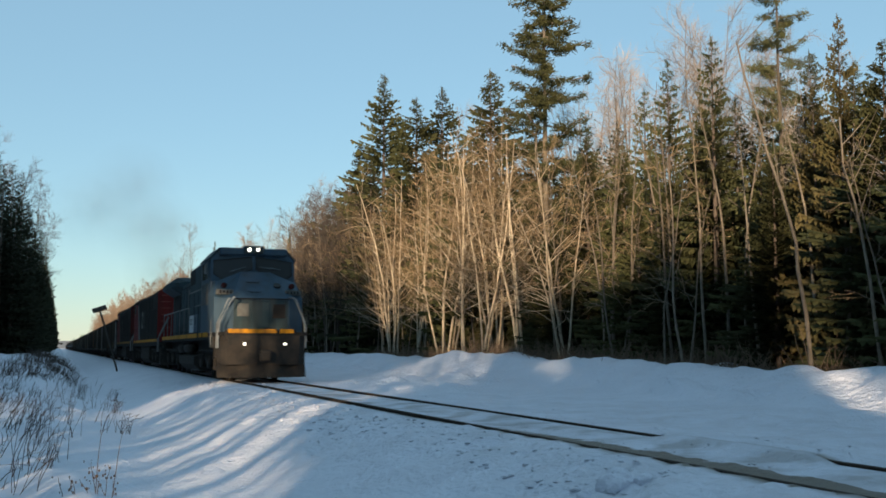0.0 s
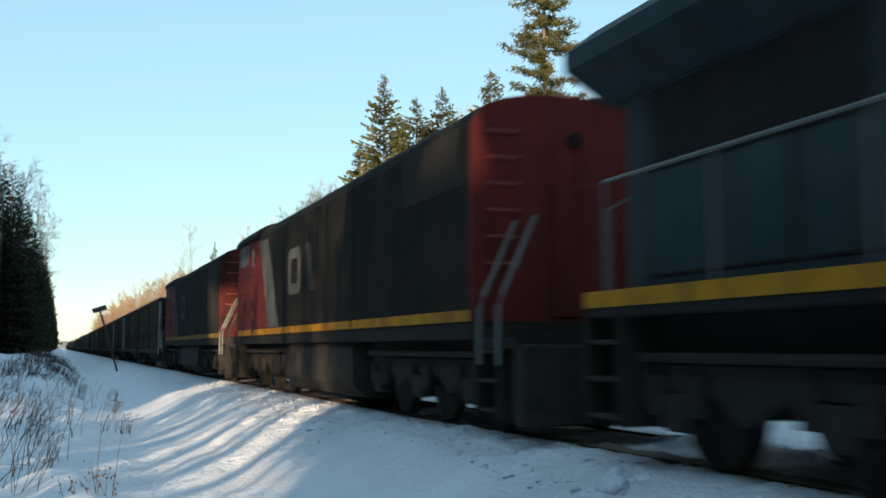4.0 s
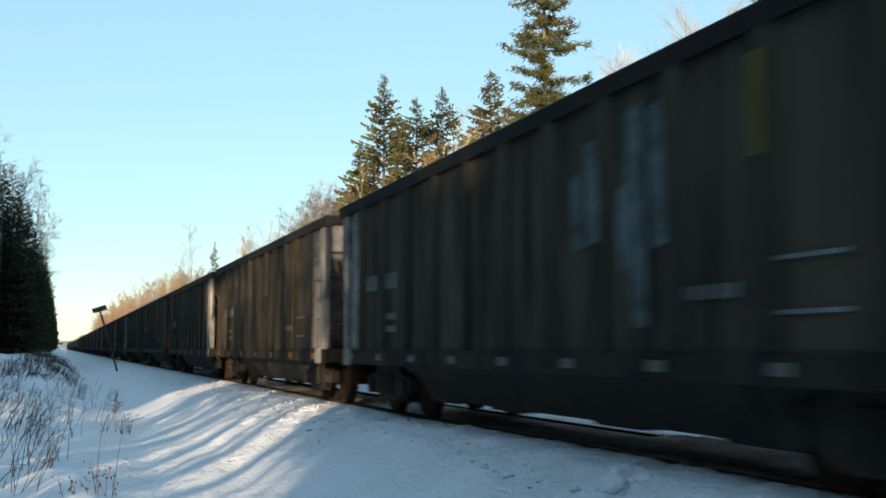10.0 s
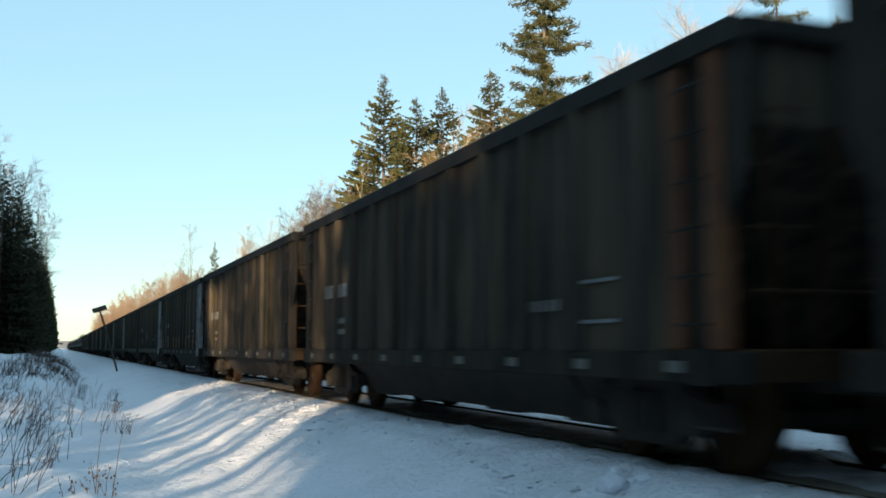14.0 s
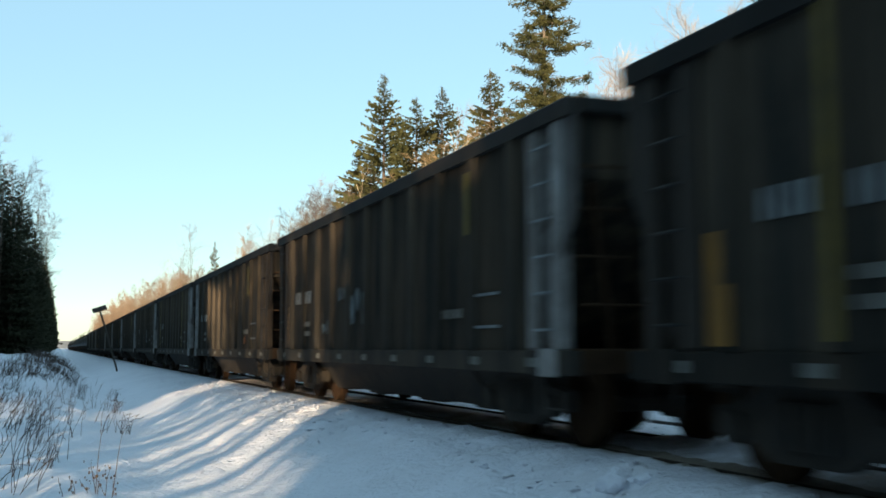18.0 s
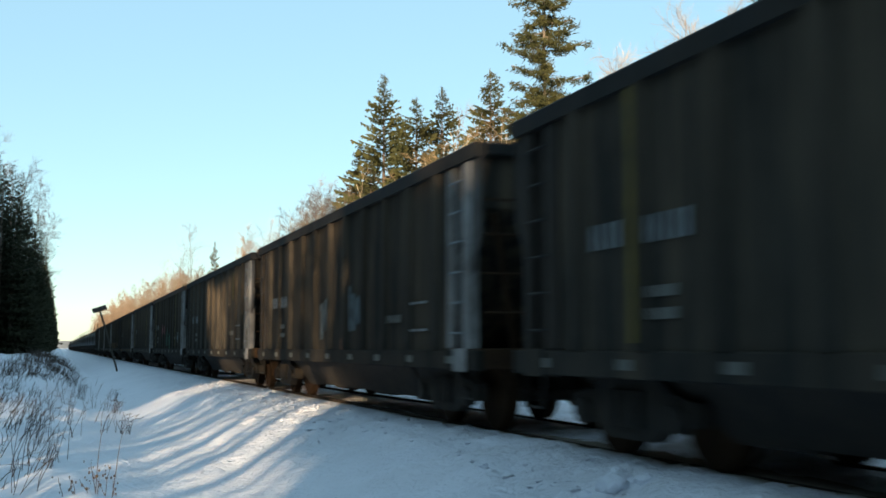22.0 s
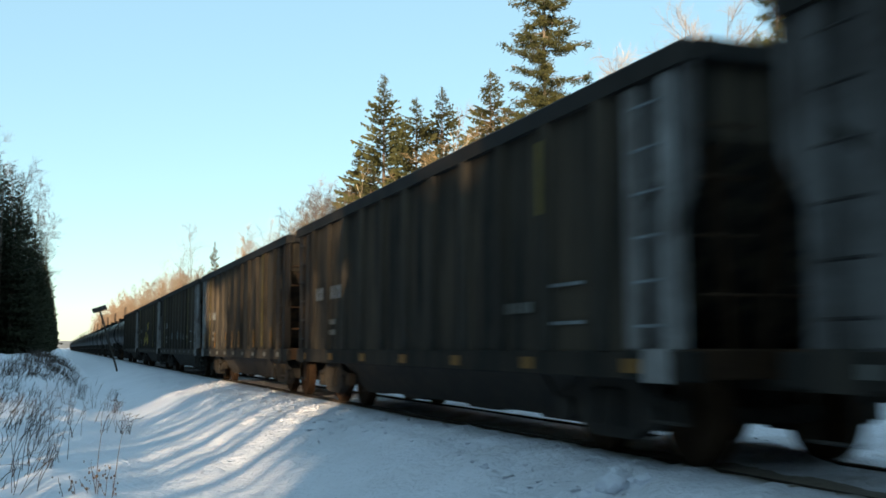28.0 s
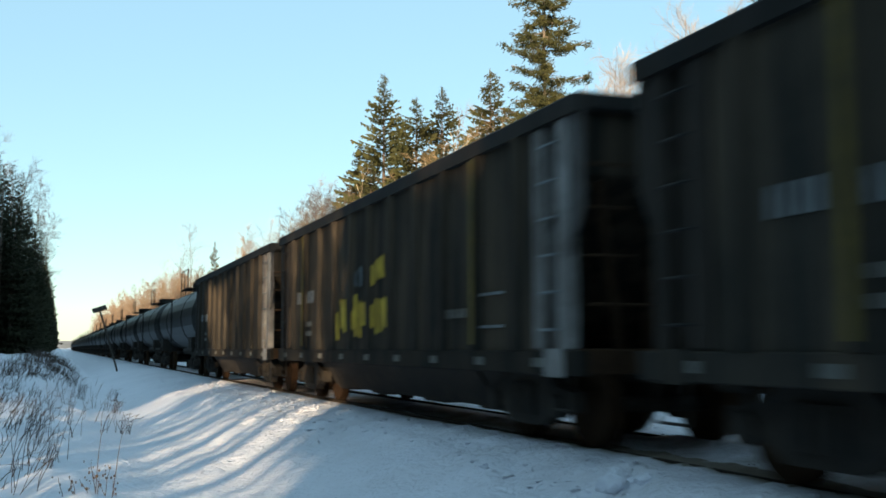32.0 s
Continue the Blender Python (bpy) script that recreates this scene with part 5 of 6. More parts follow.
def tank_saddle(bm):
    box(bm, -0.35, 0.35, 0.6, TL - 0.6, 0.78, 1.12)
    for y in (2.6, TL - 2.6):
        box(bm, -1.35, 1.35, y - 0.5, y + 0.5, 0.95, 1.55)
    for s in (-1, 1):
        box(bm, s * 1.45 - 0.05, s * 1.45 + 0.05, 0.6, 3.4, 1.0, 1.12)
        box(bm, s * 1.45 - 0.05, s * 1.45 + 0.05, TL - 3.4, TL - 0.6, 1.0, 1.12)


def tank_dome(bm):
    prism(bm, [(0.55 * math.cos(2 * math.pi * j / 16), TL / 2 + 0.55 * math.sin(2 * math.pi * j / 16)) for j in range(16)], 3.75, 4.20, "z")


def tank_platform(bm):
    box(bm, -0.95, 0.95, TL / 2 - 1.3, TL / 2 + 1.3, 3.86, 3.90)
    for x in (-0.93, 0.93):
        pipe(bm, [(x, TL / 2 - 1.3, 3.9), (x, TL / 2 - 1.3, 4.75), (x, TL / 2 + 1.3, 4.75), (x, TL / 2 + 1.3, 3.9)], 0.025, 5)
        pipe(bm, [(x, TL / 2, 3.9), (x, TL / 2, 4.75)], 0.02, 5)


def tank_band(bm, y):
    rings = []
    for yy in (y, y + 0.35):
        rings.append([(1.428 * math.cos(2 * math.pi * j / 24), yy, 2.42 + 1.428 * math.sin(2 * math.pi * j / 24)) for j in range(24)])
    loft(bm, rings)


def tank_ladder(bm):
    for x in (-1.5, 1.5):
        ladder(bm, x, TL / 2 - 0.22, TL / 2 + 0.22, 0.9, 3.4, 8)


def tank_car(i):
    root = thing("tank_car", "black cylindrical tank car with top platform", "freight car", "tank cars of the train")
    ob = part("tank", shared("tank", "tank", tank_shell), "", root)
    part("underframe", shared("tank_saddle", "under", tank_saddle), "", root)
    part("dome", shared("tank_dome", "tank", tank_dome), "", root)
    part("platform", shared("tank_platform", "black", tank_platform), "", root)
    part("ladder", shared("tank_ladder", "chord", tank_ladder), "", root)
    part("band", shared("tank_band_a", "black", tank_band, 5.4), "", root)
    part("band", shared("tank_band_b", "black", tank_band, TL - 5.7), "", root)
    truck(root, 2.6, (-0.87, 0.87), 0.46, False)
    truck(root, TL - 2.6, (-0.87, 0.87), 0.46, False)
    put("coupler", "coupler", "under", root, (0, 0, 0), coupler_shape)
    put("coupler", "coupler", "under", root, (0, TL, 0), coupler_shape, turn=180)
    return root


# ---- leading blue locomotive ----
BL = 21.54


def step_tread(bm, s):
    box(bm, min(s * 1.05, s * 1.48), max(s * 1.05, s * 1.48), 0, 0.62, 0, 0.05, 0.01)


def step_stringer(bm, s):
    box(bm, min(s * 1.02, s * 1.50), max(s * 1.02, s * 1.50), 0, 0.03, 0.36, 1.5)


def loco_steps(root, s, y, dz=0.0):
    for z in (0.42, 0.78, 1.14):
        put("step", "step%d" % s, "under", root, (0, y, z + dz), step_tread, s)
    for d in (-0.03, 0.62):
        put("step_plate", "step_plate%d" % s, "under", root, (0, y + d, dz), step_stringer, s)


def rail_guard(bm, s, y0, y1, z0, top):
    n = max(2, int(abs(y1 - y0) / 1.7))
    for i in range(n + 1):
        y = y0 + (y1 - y0) * i / n
        pipe(bm, [(s * 1.46, y, z0), (s * 1.46, y, top)], 0.02, 5)
    pipe(bm, [(s * 1.46, y0, top), (s * 1.46, y1, top)], 0.022, 6)


def panel_outline(bm, x, y0, y1, z0, z1, t=0.03):
    """Raised seam round a hood door."""
    for a in ((y0, y1, z0, z0 + t), (y0, y1, z1 - t, z1), (y0, y0 + t, z0, z1), (y1 - t, y1, z0, z1)):
        box(bm, x - 0.012, x, *a)


def ring_mark(bm, w, h, t):
    """Plain rounded ring in the colour of the painted emblem."""
    c = 0.12 * w
    def outline(d, k):
        return [(d + k, d), (w - d - k, d), (w - d, d + k), (w - d, h - d - k), (w - d - k, h - d), (d + k, h - d), (d, h - d - k), (d, d + k)]
    out, inn = outline(0, c), outline(t, c * 0.5)
    vo, vi = [[[bm.verts.new((x, *p)) for p in ring] for x in (-0.008, 0.0)] for ring in (out, inn)]
    for i in range(8):
        j = (i + 1) % 8
        for k in (0, 1):
            bm.faces.new([vo[k][i], vo[k][j], vi[k][j], vi[k][i]])
        bm.faces.new([vo[0][i], vo[1][i], vo[1][j], vo[0][j]])
        bm.faces.new([vi[0][i], vi[0][j], vi[1][j], vi[1][i]])


def slant_mark(bm, w, h, t):
    """Plain slanting bar beside the ring."""
    prism(bm, [(w * 0.62 - t, h), (w * 0.62 + t, h), (w * 0.3 + t, 0.0), (w * 0.3 - t, 0.0)], -0.008, 0.0, "x")


def blue_loco():
    root = thing("locomotive", "faded blue diesel locomotive with yellow sill stripe, lit headlights", "locomotive", "locomotives of the train")
    bm = bmesh.new()
    box(bm, -1.50, 1.50, 3.0, BL - 1.2, 1.40, 1.66, 0.02)
    box(bm, -1.05, 1.05, 0.5, BL - 0.5, 0.95, 1.42)
    box(bm, -1.50, 1.50, 0.62, 3.0, 1.52, 1.64)
    part("underframe", bm, "black", root)
    for s in (-1, 1):
        x0, x1 = sorted((s * 1.495, s * 1.512))
        for y0, y1 in ((3.1, 4.55), (4.9, 5.8), (6.3, 12.6), (12.75, BL - 1.15)):
            bm = bmesh.new()
            box(bm, x0, x1, y0, y1, 1.50, 1.66)
            part("sill_stripe", bm, "yellow", root, "yellow sill stripe")
    # pilot and plough
    bm = bmesh.new()
    prism(bm, [(-1.48, 0.95), (-1.2, 0.45), (1.2, 0.45), (1.48, 0.95), (1.48, 1.02), (-1.48, 1.02)], 0.55, 1.52, "z")
    loft(bm, [[(-1.50, 0.75, 0.12), (0, 0.10, 0.12), (1.50, 0.75, 0.12), (1.50, 0.9, 0.12), (-1.50, 0.9, 0.12)],
              [(-1.48, 0.85, 0.62), (0, 0.45, 0.62), (1.48, 0.85, 0.62), (1.48, 1.0, 0.62), (-1.48, 1.0, 0.62)]])
    part("pilot", bm, "under", root, "dirty black pilot and plough")
    for x0, x1 in ((-1.20, 0.41), (0.53, 1.0)):
        part("bumper_stripe", made(box, x0, x1, 0.42, 0.50, 1.60, 1.74, 0.01), "yellow", root, "yellow bumper stripe")
    part("bumper_beam", made(box, -1.30, 1.10, 0.46, 0.66, 1.36, 1.70, 0.02), "black", root)
    # wide nose
    bm = bmesh.new()
    low = [(-0.98, 1.10), (0.98, 1.10), (1.53, 1.55), (1.53, 3.10), (-1.53, 3.10), (-1.53, 1.55)]
    mid = [(-0.97, 1.12), (0.97, 1.12), (1.53, 1.60), (1.53, 3.10), (-1.53, 3.10), (-1.53, 1.60)]
    top = [(-0.50, 2.42), (0.50, 2.42), (1.42, 2.20), (1.50, 3.10), (-1.50, 3.10), (-1.42, 2.20)]
    zm = [2.77, 2.77, 2.84, 3.0, 3.0, 2.84]
    zt = [3.80, 3.80, 3.40, 3.50, 3.50, 3.40]
    loft(bm, [[(x, y, 1.64) for x, y in low], [(x, y, z) for (x, y), z in zip(mid, zm)], [(x, y, z) for (x, y), z in zip(top, zt)]])
    part("nose", bm, "blue", root, "faded blue wide nose")
    part("nose_seam", made(box, -0.98, 0.98, 1.085, 1.12, 2.76, 2.80), "black", root)
    part("nose_panel", made(box, -0.93, 0.93, 1.088, 1.118, 1.72, 2.74, 0.01), "blue_dirty", root, "sooty front panel of the nose")
    part("nose_door", made(box, -0.34, 0.30, 1.066, 1.10, 1.75, 2.70, 0.02), "blue_dirty", root, "dirty blue nose door")
    part("nose_hatch", made(box, -0.82, -0.42, 1.072, 1.10, 2.18, 2.62, 0.01), "stripe", root, "pale nose hatch")
    part("nose_hatch", made(box, 0.40, 0.84, 1.072, 1.10, 2.12, 2.60, 0.01), "end_brown", root, "rusty nose hatch")
    part("nose_port", made(disc, -0.03, 0.03, 0, 0, 0.13, 16), "glass", root, "round dark port in the nose").matrix_basis = pose(0.66, 1.72, 3.28, 0, 0, 90) @ pose(0, 0, 0, 0, 52, 0)
    for z, y in ((3.02, 1.43), (3.38, 1.88)):
        part("nose_grab", made(pipe, [(-0.40, y - 0.02, z + 0.03), (-0.34, y - 0.09, z), (-0.02, y - 0.09, z), (0.04, y - 0.02, z + 0.03)], 0.016, 5), "black", root)
    part("battery_box", made(box, -1.49, -1.30, 2.50, 3.06, 1.12, 1.58, 0.02), "stripe", root, "pale grey box under the cab")
    part("battery_box", made(box, 1.30, 1.49, 2.50, 3.06, 1.12, 1.58, 0.02), "stripe", root, "pale grey box under the cab")
    # cab
    bm = bmesh.new()
    def fy(x, z):
        return 2.52 + (z - 3.4) * 0.14 + 0.16 * abs(x)
    for s in (-1, 1):
        sec = [(0.0, 1.66), (s * 1.50, 1.66), (s * 1.50, 4.24), (s * 1.14, 4.62), (0.0, 4.64)]
        loft(bm, [[(x, fy(x, z), z) for x, z in sec], [(x, 5.25, z) for x, z in sec]])
    part("cab", bm, "blue", root, "faded blue cab")
    bm = bmesh.new()
    roof = [(-1.56, 4.22), (-1.16, 4.60), (1.16, 4.60), (1.56, 4.22), (1.56, 4.28), (1.18, 4.68), (-1.18, 4.68), (-1.56, 4.28)]
    prism(bm, roof, 2.84, 5.30, "y")
    part("cab_roof", bm, "blue_dirty", root)
    part("roof_visor", made(box, -1.20, 1.20, 2.62, 2.90, 4.40, 4.66, 0.04), "blue", root)
    for s in (-1, 1):
        pane = [(s * 0.07, 3.90), (s * 1.06, 3.50), (s * 1.40, 3.72), (s * 1.40, 4.20), (s * 0.07, 4.34)]
        bm = bmesh.new()
        loft(bm, [[(x, fy(x, z) - 0.022, z) for x, z in pane], [(x, fy(x, z) + 0.04, z) for x, z in pane]])
        w = part("windshield", bm, "glass", root, "dark sloping windshield")
        bm = bmesh.new()
        ring = pane + pane[:1]
        pipe(bm, [(x, fy(x, z) - 0.02, z) for x, z in ring], 0.022, 5)
        part("gasket", bm, "black", w)
        wx = (0.30, 0.85) if s < 0 else (0.15, 0.95)
        part("wiper", made(pipe, [(s * wx[0], fy(wx[0], 3.92) - 0.07, 3.98), (s * wx[1], fy(wx[1], 3.8) - 0.07, 3.80 if s < 0 else 3.92)], 0.016, 5), "white", w, "pale wiper arm")
    for s in (-1, 1):
        x0, x1 = sorted((s * 1.49, s * 1.507))
        for y0, y1 in ((3.55, 4.15), (4.25, 4.95)):
            part("side_window", made(box, x0, x1, y0, y1, 3.58, 4.18, 0.005), "glass" if y0 > 4 else "sky_pale_glass", root)
        part("cab_mirror", made(box, s * 1.58 - 0.05, s * 1.58 + 0.05, 3.40, 3.50, 3.75, 4.12, 0.02), "grey_pipe", root)
        part("number_board", made(box, min(s * 0.90, s * 1.46), max(s * 0.90, s * 1.46), 1.42, 1.75, 2.93, 3.11, 0.02), "stripe", root, "pale number board")
        for k in range(4):
            xb = s * (0.98 + 0.12 * k)
            part("lettering", made(box, xb - 0.03, xb + 0.03, 1.412, 1.424, 2.965, 3.075), "black", root)
        part("marker_light", made(disc, 0.0, 0.16, 0, 0, 0.095, 12), "sooty_red", root, "dull red marker light").matrix_basis = pose(s * 1.18, 1.66, 3.26, 0, 0, 90)
        loco_steps(root, s, 1.0)
        loco_steps(root, s, BL - 1.75)
        bm = bmesh.new()
        pipe(bm, [(s * 0.92, 0.95, 2.82), (s * 1.00, 0.55, 2.80), (s * 1.08, 0.55, 2.72), (s * 1.46, 0.72, 1.95), (s * 1.49, 0.74, 1.6), (s * 1.49, 0.76, 1.1)], 0.034, 6)
        pipe(bm, [(s * 1.12, 0.80, 2.78), (s * 1.18, 0.80, 2.70), (s * 1.49, 0.96, 1.95), (s * 1.51, 0.98, 1.1)], 0.032, 6)
        part("front_grab_rail", bm, "white", root, "bent grey grab rail")
        bm = bmesh.new()
        for y in (1.75, 1.95):
            pipe(bm, [(s * 1.52, y + 0.4, 2.1), (s * 1.52, y + 0.4, 1.2)], 0.02, 5)
        part("step_grab_rail", bm, "grey_pipe", root)
        part("walkway_rail", made(rail_guard, s, 9.3, BL - 1.5, 1.66, 2.74), "grey_pipe", root)
        lens = part("ditch_light", made(disc, -0.05, 0.05, 0, 0, 0.047, 16), "lamp", root, "glowing ditch light")
        lens.matrix_basis = pose(s * 0.68 + 0.03, 0.50, 1.24, 0, 0, 90)
        part("ditch_light_bracket", made(box, s * 0.68 - 0.10, s * 0.68 + 0.16, 0.54, 0.70, 1.05, 1.38, 0.02), "black", root)
        part("lettering", made(bars_plate, 1.8, 0.76, 4, 0.34), "stripe", root).matrix_basis = pose(s * 1.508, 3.35 if s < 0 else 5.15, 2.66, 0, 0, 0 if s < 0 else 180)
    part("headlight_box", made(box, -0.36, 0.34, 2.56, 3.1, 4.46, 4.74, 0.03), "blue_dirty", root)
    for x in (-0.15, 0.15):
        part("headlight", made(disc, -0.03, 0.03, 0, 0, 0.055, 16), "lamp", root, "glowing headlight").matrix_basis = pose(x - 0.03, 2.545, 4.60, 0, 0, 90)
    # equipment cabinet behind the cab, long hood, radiator
    bm = bmesh.new()
    sec = [(-1.44, 1.68), (1.44, 1.68), (1.46, 3.20), (1.46, 4.22), (1.05, 4.55), (-1.05, 4.55), (-1.46, 4.22), (-1.46, 3.20)]
    prism(bm, sec, 5.27, 9.1, "y")
    part("equipment_cabinet", bm, "blue_dirty", root)
    for s in (-1, 1):
        x0, x1 = sorted((s * 1.455, s * 1.468))
        part("intake_grille", made(box, x0, x1, 7.5, 8.95, 3.62, 4.18), "black", root, "black intake grille")
        part("cabinet_seam", made(box, x0, x1, 5.4, 9.0, 3.30, 3.34), "grey_pipe", root)
    bm = bmesh.new()
    sec = [(-0.98, 1.66), (0.98, 1.66), (0.98, 4.02), (0.62, 4.24), (-0.62, 4.24), (-0.98, 4.02)]
    prism(bm, sec, 5.25, BL - 1.15, "y")
    part("long_hood", bm, "blue_dirty", root, "sooty blue long hood")
    for s in (-1, 1):
        for i in range(13):
            bm = bmesh.new()
            y = 5.5 + i * 1.12
            for a in ((y, y + 1.06, 1.8, 1.83), (y, y + 1.06, 3.85, 3.88), (y, y + 0.03, 1.83, 3.85)):
                box(bm, s * 0.98 - 0.012, s * 0.98 + 0.012, *a)
            part("hood_door_seam", bm, "black", root)
        x0, x1 = sorted((s * 0.98, s * 1.0))
        for y0, y1, mt, lb in ((7.72, 9.0, "panel_white", "white louvred cabinet door"), (6.45, 7.62, "blue", "blue louvred cabinet door")):
            door = part("cabinet_door", made(box, min(s * 1.43, s * 1.475), max(s * 1.43, s * 1.475), y0, y1, 1.72, 2.40, 0.01), mt, root, lb)
            for z in (2.02, 2.09, 2.16, 2.23):
                part("louvre", made(box, min(s * 1.475, s * 1.482), max(s * 1.475, s * 1.482), y0 + 0.4, y1 - 0.35, z, z + 0.03), "black", door)
        for y in (6.38, 7.67):
            part("cabinet_seam", made(box, min(s * 1.44, s * 1.468), max(s * 1.44, s * 1.468), y, y + 0.025, 2.42, 3.25), "black", root)
        part("cabinet_pipe", made(pipe, [(s * 1.49, 5.35, 2.72), (s * 1.49, 7.2, 2.72)], 0.016, 5), "grey_pipe", root)
        part("emblem", made(ring_mark, 1.35, 1.1, 0.22), "stripe", root, "pale painted emblem").matrix_basis = pose(s * 0.984, 12.5 if s < 0 else 13.9, 2.62, 0, 0, 0 if s < 0 else 180)
        part("emblem", made(slant_mark, 1.35, 1.1, 0.24), "stripe", root, "pale painted emblem").matrix_basis = pose(s * 0.984, 10.95 if s < 0 else 12.3, 2.62, 0, 0, 0 if s < 0 else 180)
        part("radiator_grille", made(box, x0, x1, 17.0, 19.9, 2.85, 3.65), "black", root)
    bm = bmesh.new()
    sec = [(-1.0, 3.70), (1.0, 3.70), (1.50, 4.02), (1.50, 4.22), (1.15, 4.50), (-1.15, 4.50), (-1.50, 4.22), (-1.50, 4.02)]
    loft(bm, [[(x * 0.72, 16.2, min(z, 4.26)) for x, z in sec], [(x, 17.0, z) for x, z in sec], [(x, BL - 0.75, z) for x, z in sec]])
    part("radiator_housing", bm, "blue_dirty", root, "grey-blue overhanging radiator housing")
    part("exhaust_pipe", made(box, -0.35, 0.35, 13.9, 15.0, 4.22, 4.62, 0.04), "black", root)
    part("horn", made(pipe, [(0.3, 9.6, 4.3), (0.3, 9.3, 4.5), (0.3, 8.9, 4.5)], [0.02, 0.03, 0.08], 8), "black", root)
    # below the deck
    bm = bmesh.new()
    prism(bm, [(-1.15, 0.20), (1.15, 0.20), (1.42, 0.46), (1.42, 0.78), (1.05, 0.88), (1.05, 1.30), (-1.05, 1.30), (-1.05, 0.88), (-1.42, 0.78), (-1.42, 0.46)], 7.7, 13.1, "y")
    part("fuel_tank", bm, "under", root, "grimy black fuel tank")
    for s in (-1, 1):
        for y0, y1 in ((9.3, 11.1), (11.5, 13.4)):
            part("air_reservoir", made(pipe, [(s * 1.27, y0, 1.09), (s * 1.27, y0 + 0.08, 1.09), (s * 1.27, y1 - 0.08, 1.09), (s * 1.27, y1, 1.09)], [0.13, 0.20, 0.20, 0.13], 14), "under", root, "grimy round air reservoir", True)
    truck(root, 4.45, (-2.05, 0.0, 2.05), 0.52, True)
    truck(root, BL - 4.45, (-2.05, 0.0, 2.05), 0.52, True)
    put("coupler", "coupler", "under", root, (0, 0, 0), coupler_shape)
    put("coupler", "coupler", "under", root, (0, BL, 0), coupler_shape, turn=180)
    bm = bmesh.new()
    for x in (-0.9, 0.9):
        pipe(bm, [(x, BL - 0.6, 1.5), (x, BL - 0.6, 2.6), (x, BL - 1.15, 2.7)], 0.02, 5)
    part("rear_grab_rail", bm, "grey_pipe", root)
    return root


# ---- full-width cowl locomotive, running with its cab at the back ----
CL = 22.35


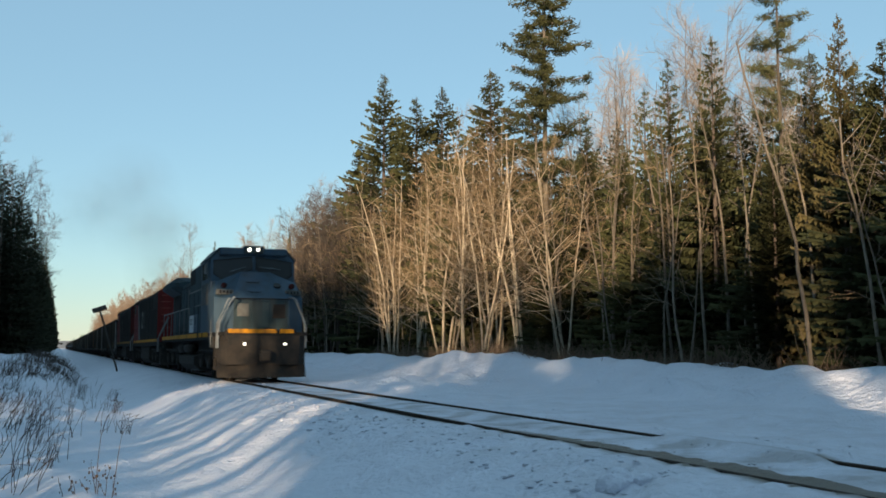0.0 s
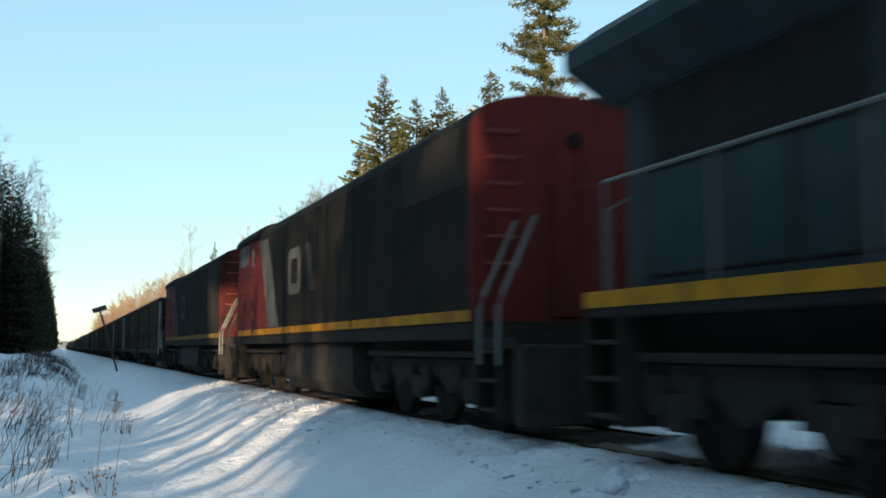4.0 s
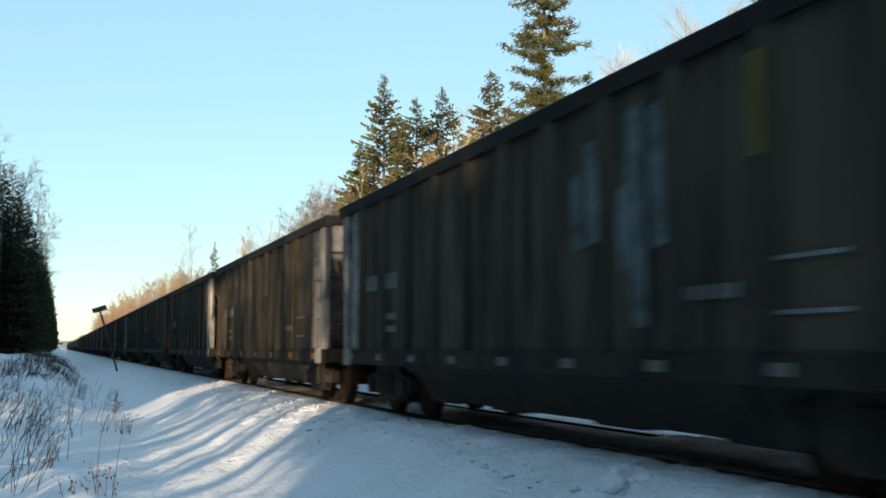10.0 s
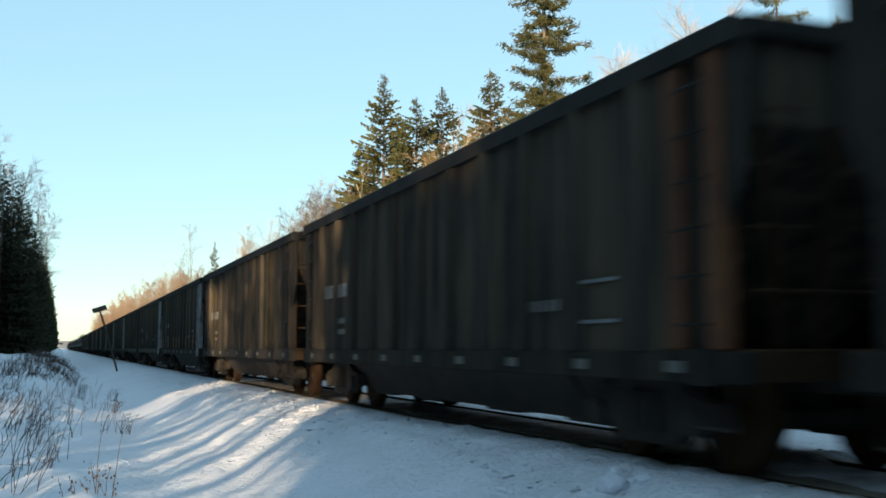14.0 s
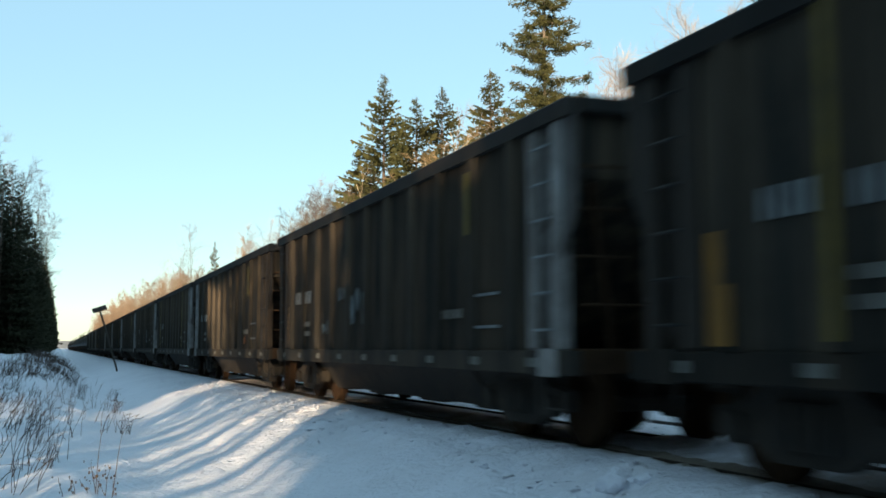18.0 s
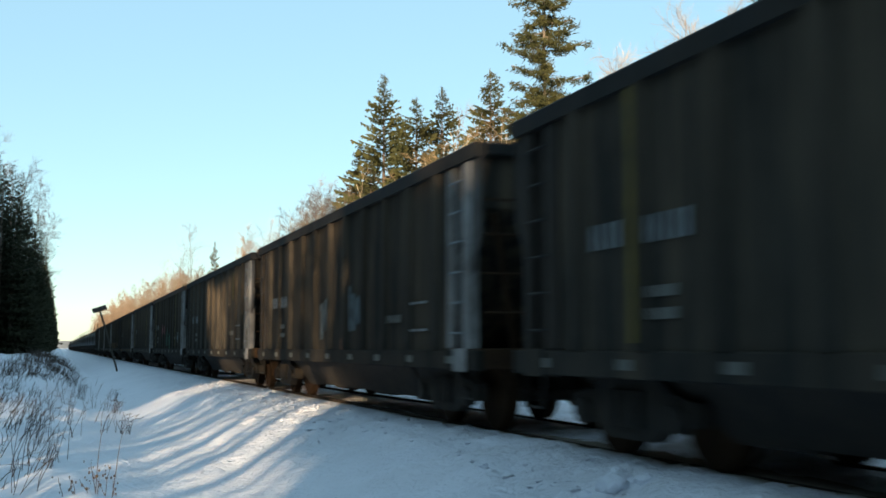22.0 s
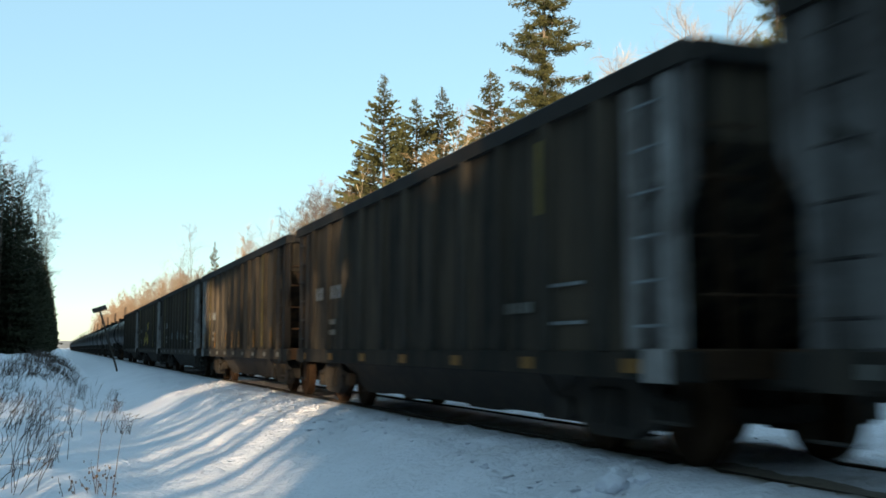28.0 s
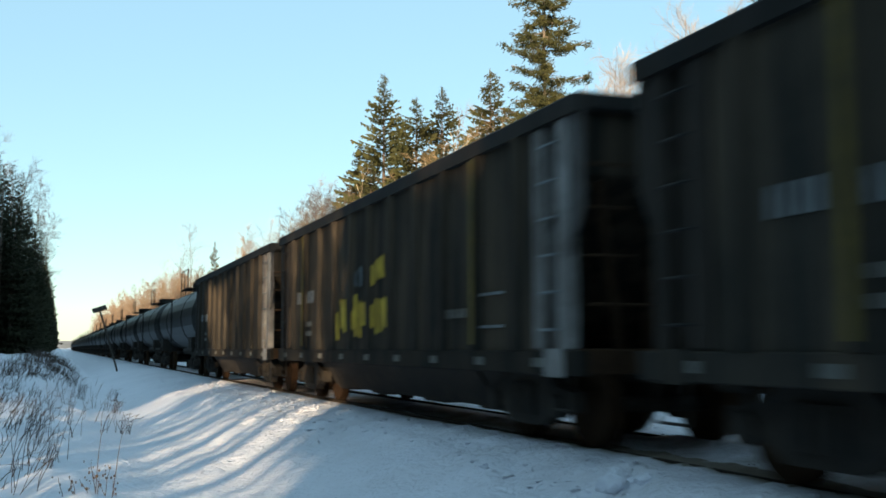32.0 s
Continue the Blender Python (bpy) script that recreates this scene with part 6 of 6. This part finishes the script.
def cowl_loco(label, faded):
    root = thing("locomotive", label, "locomotive", "locomotives of the train")
    bm = bmesh.new()
    box(bm, -1.48, 1.48, 1.9, CL - 0.9, 1.22, 1.46)
    box(bm, -1.05, 1.05, 0.5, CL - 0.5, 0.95, 1.30)
    box(bm, -1.48, 1.48, 0.6, 1.95, 1.10, 1.24)
    part("underframe", bm, "black", root)
    arch = [(1.50, 4.02), (1.44, 4.17), (1.28, 4.31), (1.02, 4.41), (0.70, 4.475), (0.35, 4.51)]
    sec = [(-1.50, 1.44), (1.50, 1.44)] + arch + [(-x, z) for x, z in reversed(arch)]
    bm = bmesh.new()
    prism(bm, sec, 1.98, 18.0, "y")
    part("cowl_body", bm, "loco_black", root, "sooty black full-width cowl body")
    part("end_wall", made(prism, sec, 1.90, 1.975, "y"), "sooty_red" if faded else "red", root, "sooty red end wall" if faded else "red-orange end wall")
    bm = bmesh.new()
    for z in (2.2, 2.55, 2.9, 3.25, 3.6, 3.95):
        pipe(bm, [(-1.30, 1.84, z), (-0.85, 1.84, z)], 0.016, 5)
    part("end_rungs", bm, "red_pipe", root)
    part("end_door", made(box, -0.34, 0.34, 1.86, 1.91, 1.5, 3.3, 0.02), "red", root)
    part("end_headlight", made(disc, -0.03, 0.03, 0, 0, 0.11, 14), "glass", root).matrix_basis = pose(0, 1.88, 3.9, 0, 0, 90)
    # cab and nose at the back
    bm = bmesh.new()
    prism(bm, sec, 18.0, 20.35, "y")
    part("cab", bm, "red", root, "red-orange cab")
    bm = bmesh.new()
    full = arch + [(-x, z) for x, z in reversed(arch)]
    roof = [(x * 1.012, z + 0.006) for x, z in full] + [(x * 1.035, z + 0.07) for x, z in reversed(full)]
    prism(bm, roof, 17.2, 20.6, "y")
    part("cab_roof", bm, "loco_black", root)
    bm = bmesh.new()
    loft(bm, [[(-1.46, 20.3, 1.44), (1.46, 20.3, 1.44), (1.46, 20.3, 3.42), (1.1, 20.3, 3.58), (-1.1, 20.3, 3.58), (-1.46, 20.3, 3.42)],
              [(-1.40, 21.3, 1.44), (1.40, 21.3, 1.44), (1.38, 21.2, 3.25), (1.0, 21.15, 3.45), (-1.0, 21.15, 3.45), (-1.38, 21.2, 3.25)],
              [(-1.00, 21.75, 1.44), (1.00, 21.75, 1.44), (0.98, 21.65, 3.10), (0.8, 21.6, 3.25), (-0.8, 21.6, 3.25), (-0.98, 21.65, 3.10)]])
    part("nose", bm, "red", root, "red-orange nose")
    for s in (-1, 1):
        x0, x1 = sorted((s * 1.498, s * 1.508))
        for y0, y1 in ((1.98, 7.7), (7.8, 13.8), (13.9, 18.0)):
            part("sill_stripe", made(box, x0, x1, y0, y1, 1.45, 1.60), "dull_yellow" if faded else "yellow", root, "dull yellow sill stripe" if faded else "yellow sill stripe")
        part("red_panel", made(prism, [(18.0, 1.62), (15.66, 1.62), (16.45, 3.05), (17.0, 3.98), (18.0, 3.98)], x0, x1, "x"), "red", root, "slanting red panel")
        part("slanted_stripe", made(prism, [(15.64, 1.62), (14.40, 1.62), (15.25, 3.05), (15.90, 3.92), (16.95, 3.92), (16.43, 3.05)], x0, x1, "x"), "faded_mark" if faded else "stripe", root, "slanting faded stripe")
        part("intake_grille", made(box, x0, x1, 2.25, 4.8, 3.25, 4.05), "black", root, "black intake grille")
        part("emblem", made(ring_mark, 1.25, 1.05, 0.24), "faded_mark" if faded else "stripe", root, "pale painted emblem").matrix_basis = pose(s * 1.503, 12.0 if s < 0 else 13.25, 2.32, 0, 0, 0 if s < 0 else 180)
        part("emblem", made(slant_mark, 1.25, 1.05, 0.24), "ghost_mark" if faded else "faded_mark", root, "pale painted emblem").matrix_basis = pose(s * 1.503, 10.5 if s < 0 else 11.75, 2.32, 0, 0, 0 if s < 0 else 180)
        for y0, y1 in ((18.75, 19.35), (19.45, 20.1)):
            part("side_window", made(box, x0, x1, y0, y1, 3.42, 3.98), "sky_pale_glass", root)
        door = part("cab_door", made(box, min(s * 1.498, s * 1.520), max(s * 1.498, s * 1.520), 17.62, 18.12, 1.50, 3.96, 0.006), "red", root, "narrow red cab door")
        part("door_window", made(box, min(s * 1.519, s * 1.526), max(s * 1.519, s * 1.526), 17.74, 18.0, 3.30, 3.80), "sky_pale_glass", door)
        for z in (1.62, 2.12):
            part("step_recess", made(box, min(s * 1.519, s * 1.524), max(s * 1.519, s * 1.524), 17.70, 18.04, z, z + 0.26), "black", door, "dark step recess")
        for k in range(5):
            part("louvre", made(box, min(s * 1.499, s * 1.512), max(s * 1.499, s * 1.512), 19.02, 19.42, 2.10 + 0.075 * k, 2.13 + 0.075 * k), "black", root)
        for z in (2.62, 3.08):
            part("cab_seam", made(box, min(s * 1.499, s * 1.506), max(s * 1.499, s * 1.506), 18.16, 20.28, z, z + 0.02), "black", root)
        part("cab_stripe", made(box, x0, x1, 18.2, 20.32, 1.45, 1.60), "dull_yellow" if faded else "yellow", root, "yellow sill stripe")
        for ys in (5.4, 7.75, 9.8, 13.85):
            part("body_seam", made(box, x0, x1, ys, ys + 0.05, 1.62, 4.05), "black", root)
        loco_steps(root, s, 1.15, -0.1)
        loco_steps(root, s, CL - 2.3, -0.1)
        for y in (1.05, 1.65):
            part("stair_rail", made(pipe, [(s * 1.5, y, 0.9), (s * 1.5, y, 1.6), (s * 1.42, y + 0.02, 1.78), (s * 0.95, y + 0.1, 2.75)], 0.028, 6), "grey_pipe", root, "sloping grey stair rail")
        bm = bmesh.new()
        pipe(bm, [(s * 1.48, CL - 0.35, 0.9), (s * 1.48, CL - 0.35, 1.7), (s * 1.2, CL - 0.3, 2.3)], 0.026, 6)
        part("stair_rail", bm, "grey_pipe", root)
        part("windscreen", made(box, min(s * 0.08, s * 1.2), max(s * 0.08, s * 1.2), 20.34, 20.37, 3.66, 4.12), "glass", root)
        part("roof_fan_housing", made(box, s * 0.45 - 0.4, s * 0.45 + 0.4, 3.0, 6.5, 4.44, 4.52, 0.03), "black", root)
    bm = bmesh.new()
    prism(bm, [(-1.15, 0.20), (1.15, 0.20), (1.42, 0.46), (1.42, 1.10), (1.25, 1.30), (-1.25, 1.30), (-1.42, 1.10), (-1.42, 0.46)], 7.9, 14.0, "y")
    part("fuel_tank", bm, "under", root, "grimy black fuel tank")
    for y in (0.45, CL - 0.75):
        part("pilot", made(box, -1.45, 1.45, y, y + 0.3, 0.2, 1.15, 0.03), "under", root)
    truck(root, 4.6, (-2.05, 0.0, 2.05), 0.52, True)
    truck(root, CL - 4.6, (-2.05, 0.0, 2.05), 0.52, True)
    put("coupler", "coupler", "under", root, (0, 0, 0), coupler_shape)
    put("coupler", "coupler", "under", root, (0, CL, 0), coupler_shape, turn=180)
    return root


# ---- the train, front to back ----
TRAIN = []
back = 0.0
TRAIN.append((blue_loco(), back))
back += BL
TRAIN.append((cowl_loco("sooty black and red cowl locomotive running cab last", False), back))
back += CL
TRAIN.append((cowl_loco("weathered black and red cowl locomotive running cab last", True), back))
back += CL
for i, spec in enumerate(HOPPERS):
    TRAIN.append((hopper_car(spec, i + 1), back))
    back += HL
for i in range(26):
    TRAIN.append((tank_car(i), back))
    back += TL


def train_front(t):
    """Where the leading coupler is along the line at t seconds."""
    return 34.125 - 11.296 * t - 0.0074 * t * t


def motions():
    for ob, p in SMOKE:
        walk(ob, [(t, pose(*(p * k + Vector((dx, 0, up))))) for t, k, dx, up in ((0, 1.0, 0, 0), (1, 1.2, 0.5, 1), (2, 1.3, -8, 0), (3, 1.4, -22, 0), (4, 1.5, -36, 0), (32, 3.0, -250, 20))])
    times = [0, 4, 8, 12, 16, 20, 24, 28, 32]
    for root, q in TRAIN[:12]:
        r = 0.52 if root.name.startswith("locomotive") else 0.46
        for w in [w for t in root.children if t.name.startswith("truck") for w in t.children if w.name.startswith("wheel") and (r > 0.5 or w.matrix_basis.translation.x < 0)]:
            base = w.matrix_basis.copy()
            flip = 1 if base.translation.x < 0 else -1
            rows = []
            for i in range(529):
                a = flip * (train_front(0) - train_front(i / 16.5)) / r
                rows.append((min(32.0, i / 16.5), base @ Matrix.Rotation(a % (2 * math.pi), 4, "X")))
            walk(w, rows)
    for root, q in TRAIN:
        walk(root, [(t, pose(TRACK_X, train_front(t) + q, 0)) for t in times])


motions()
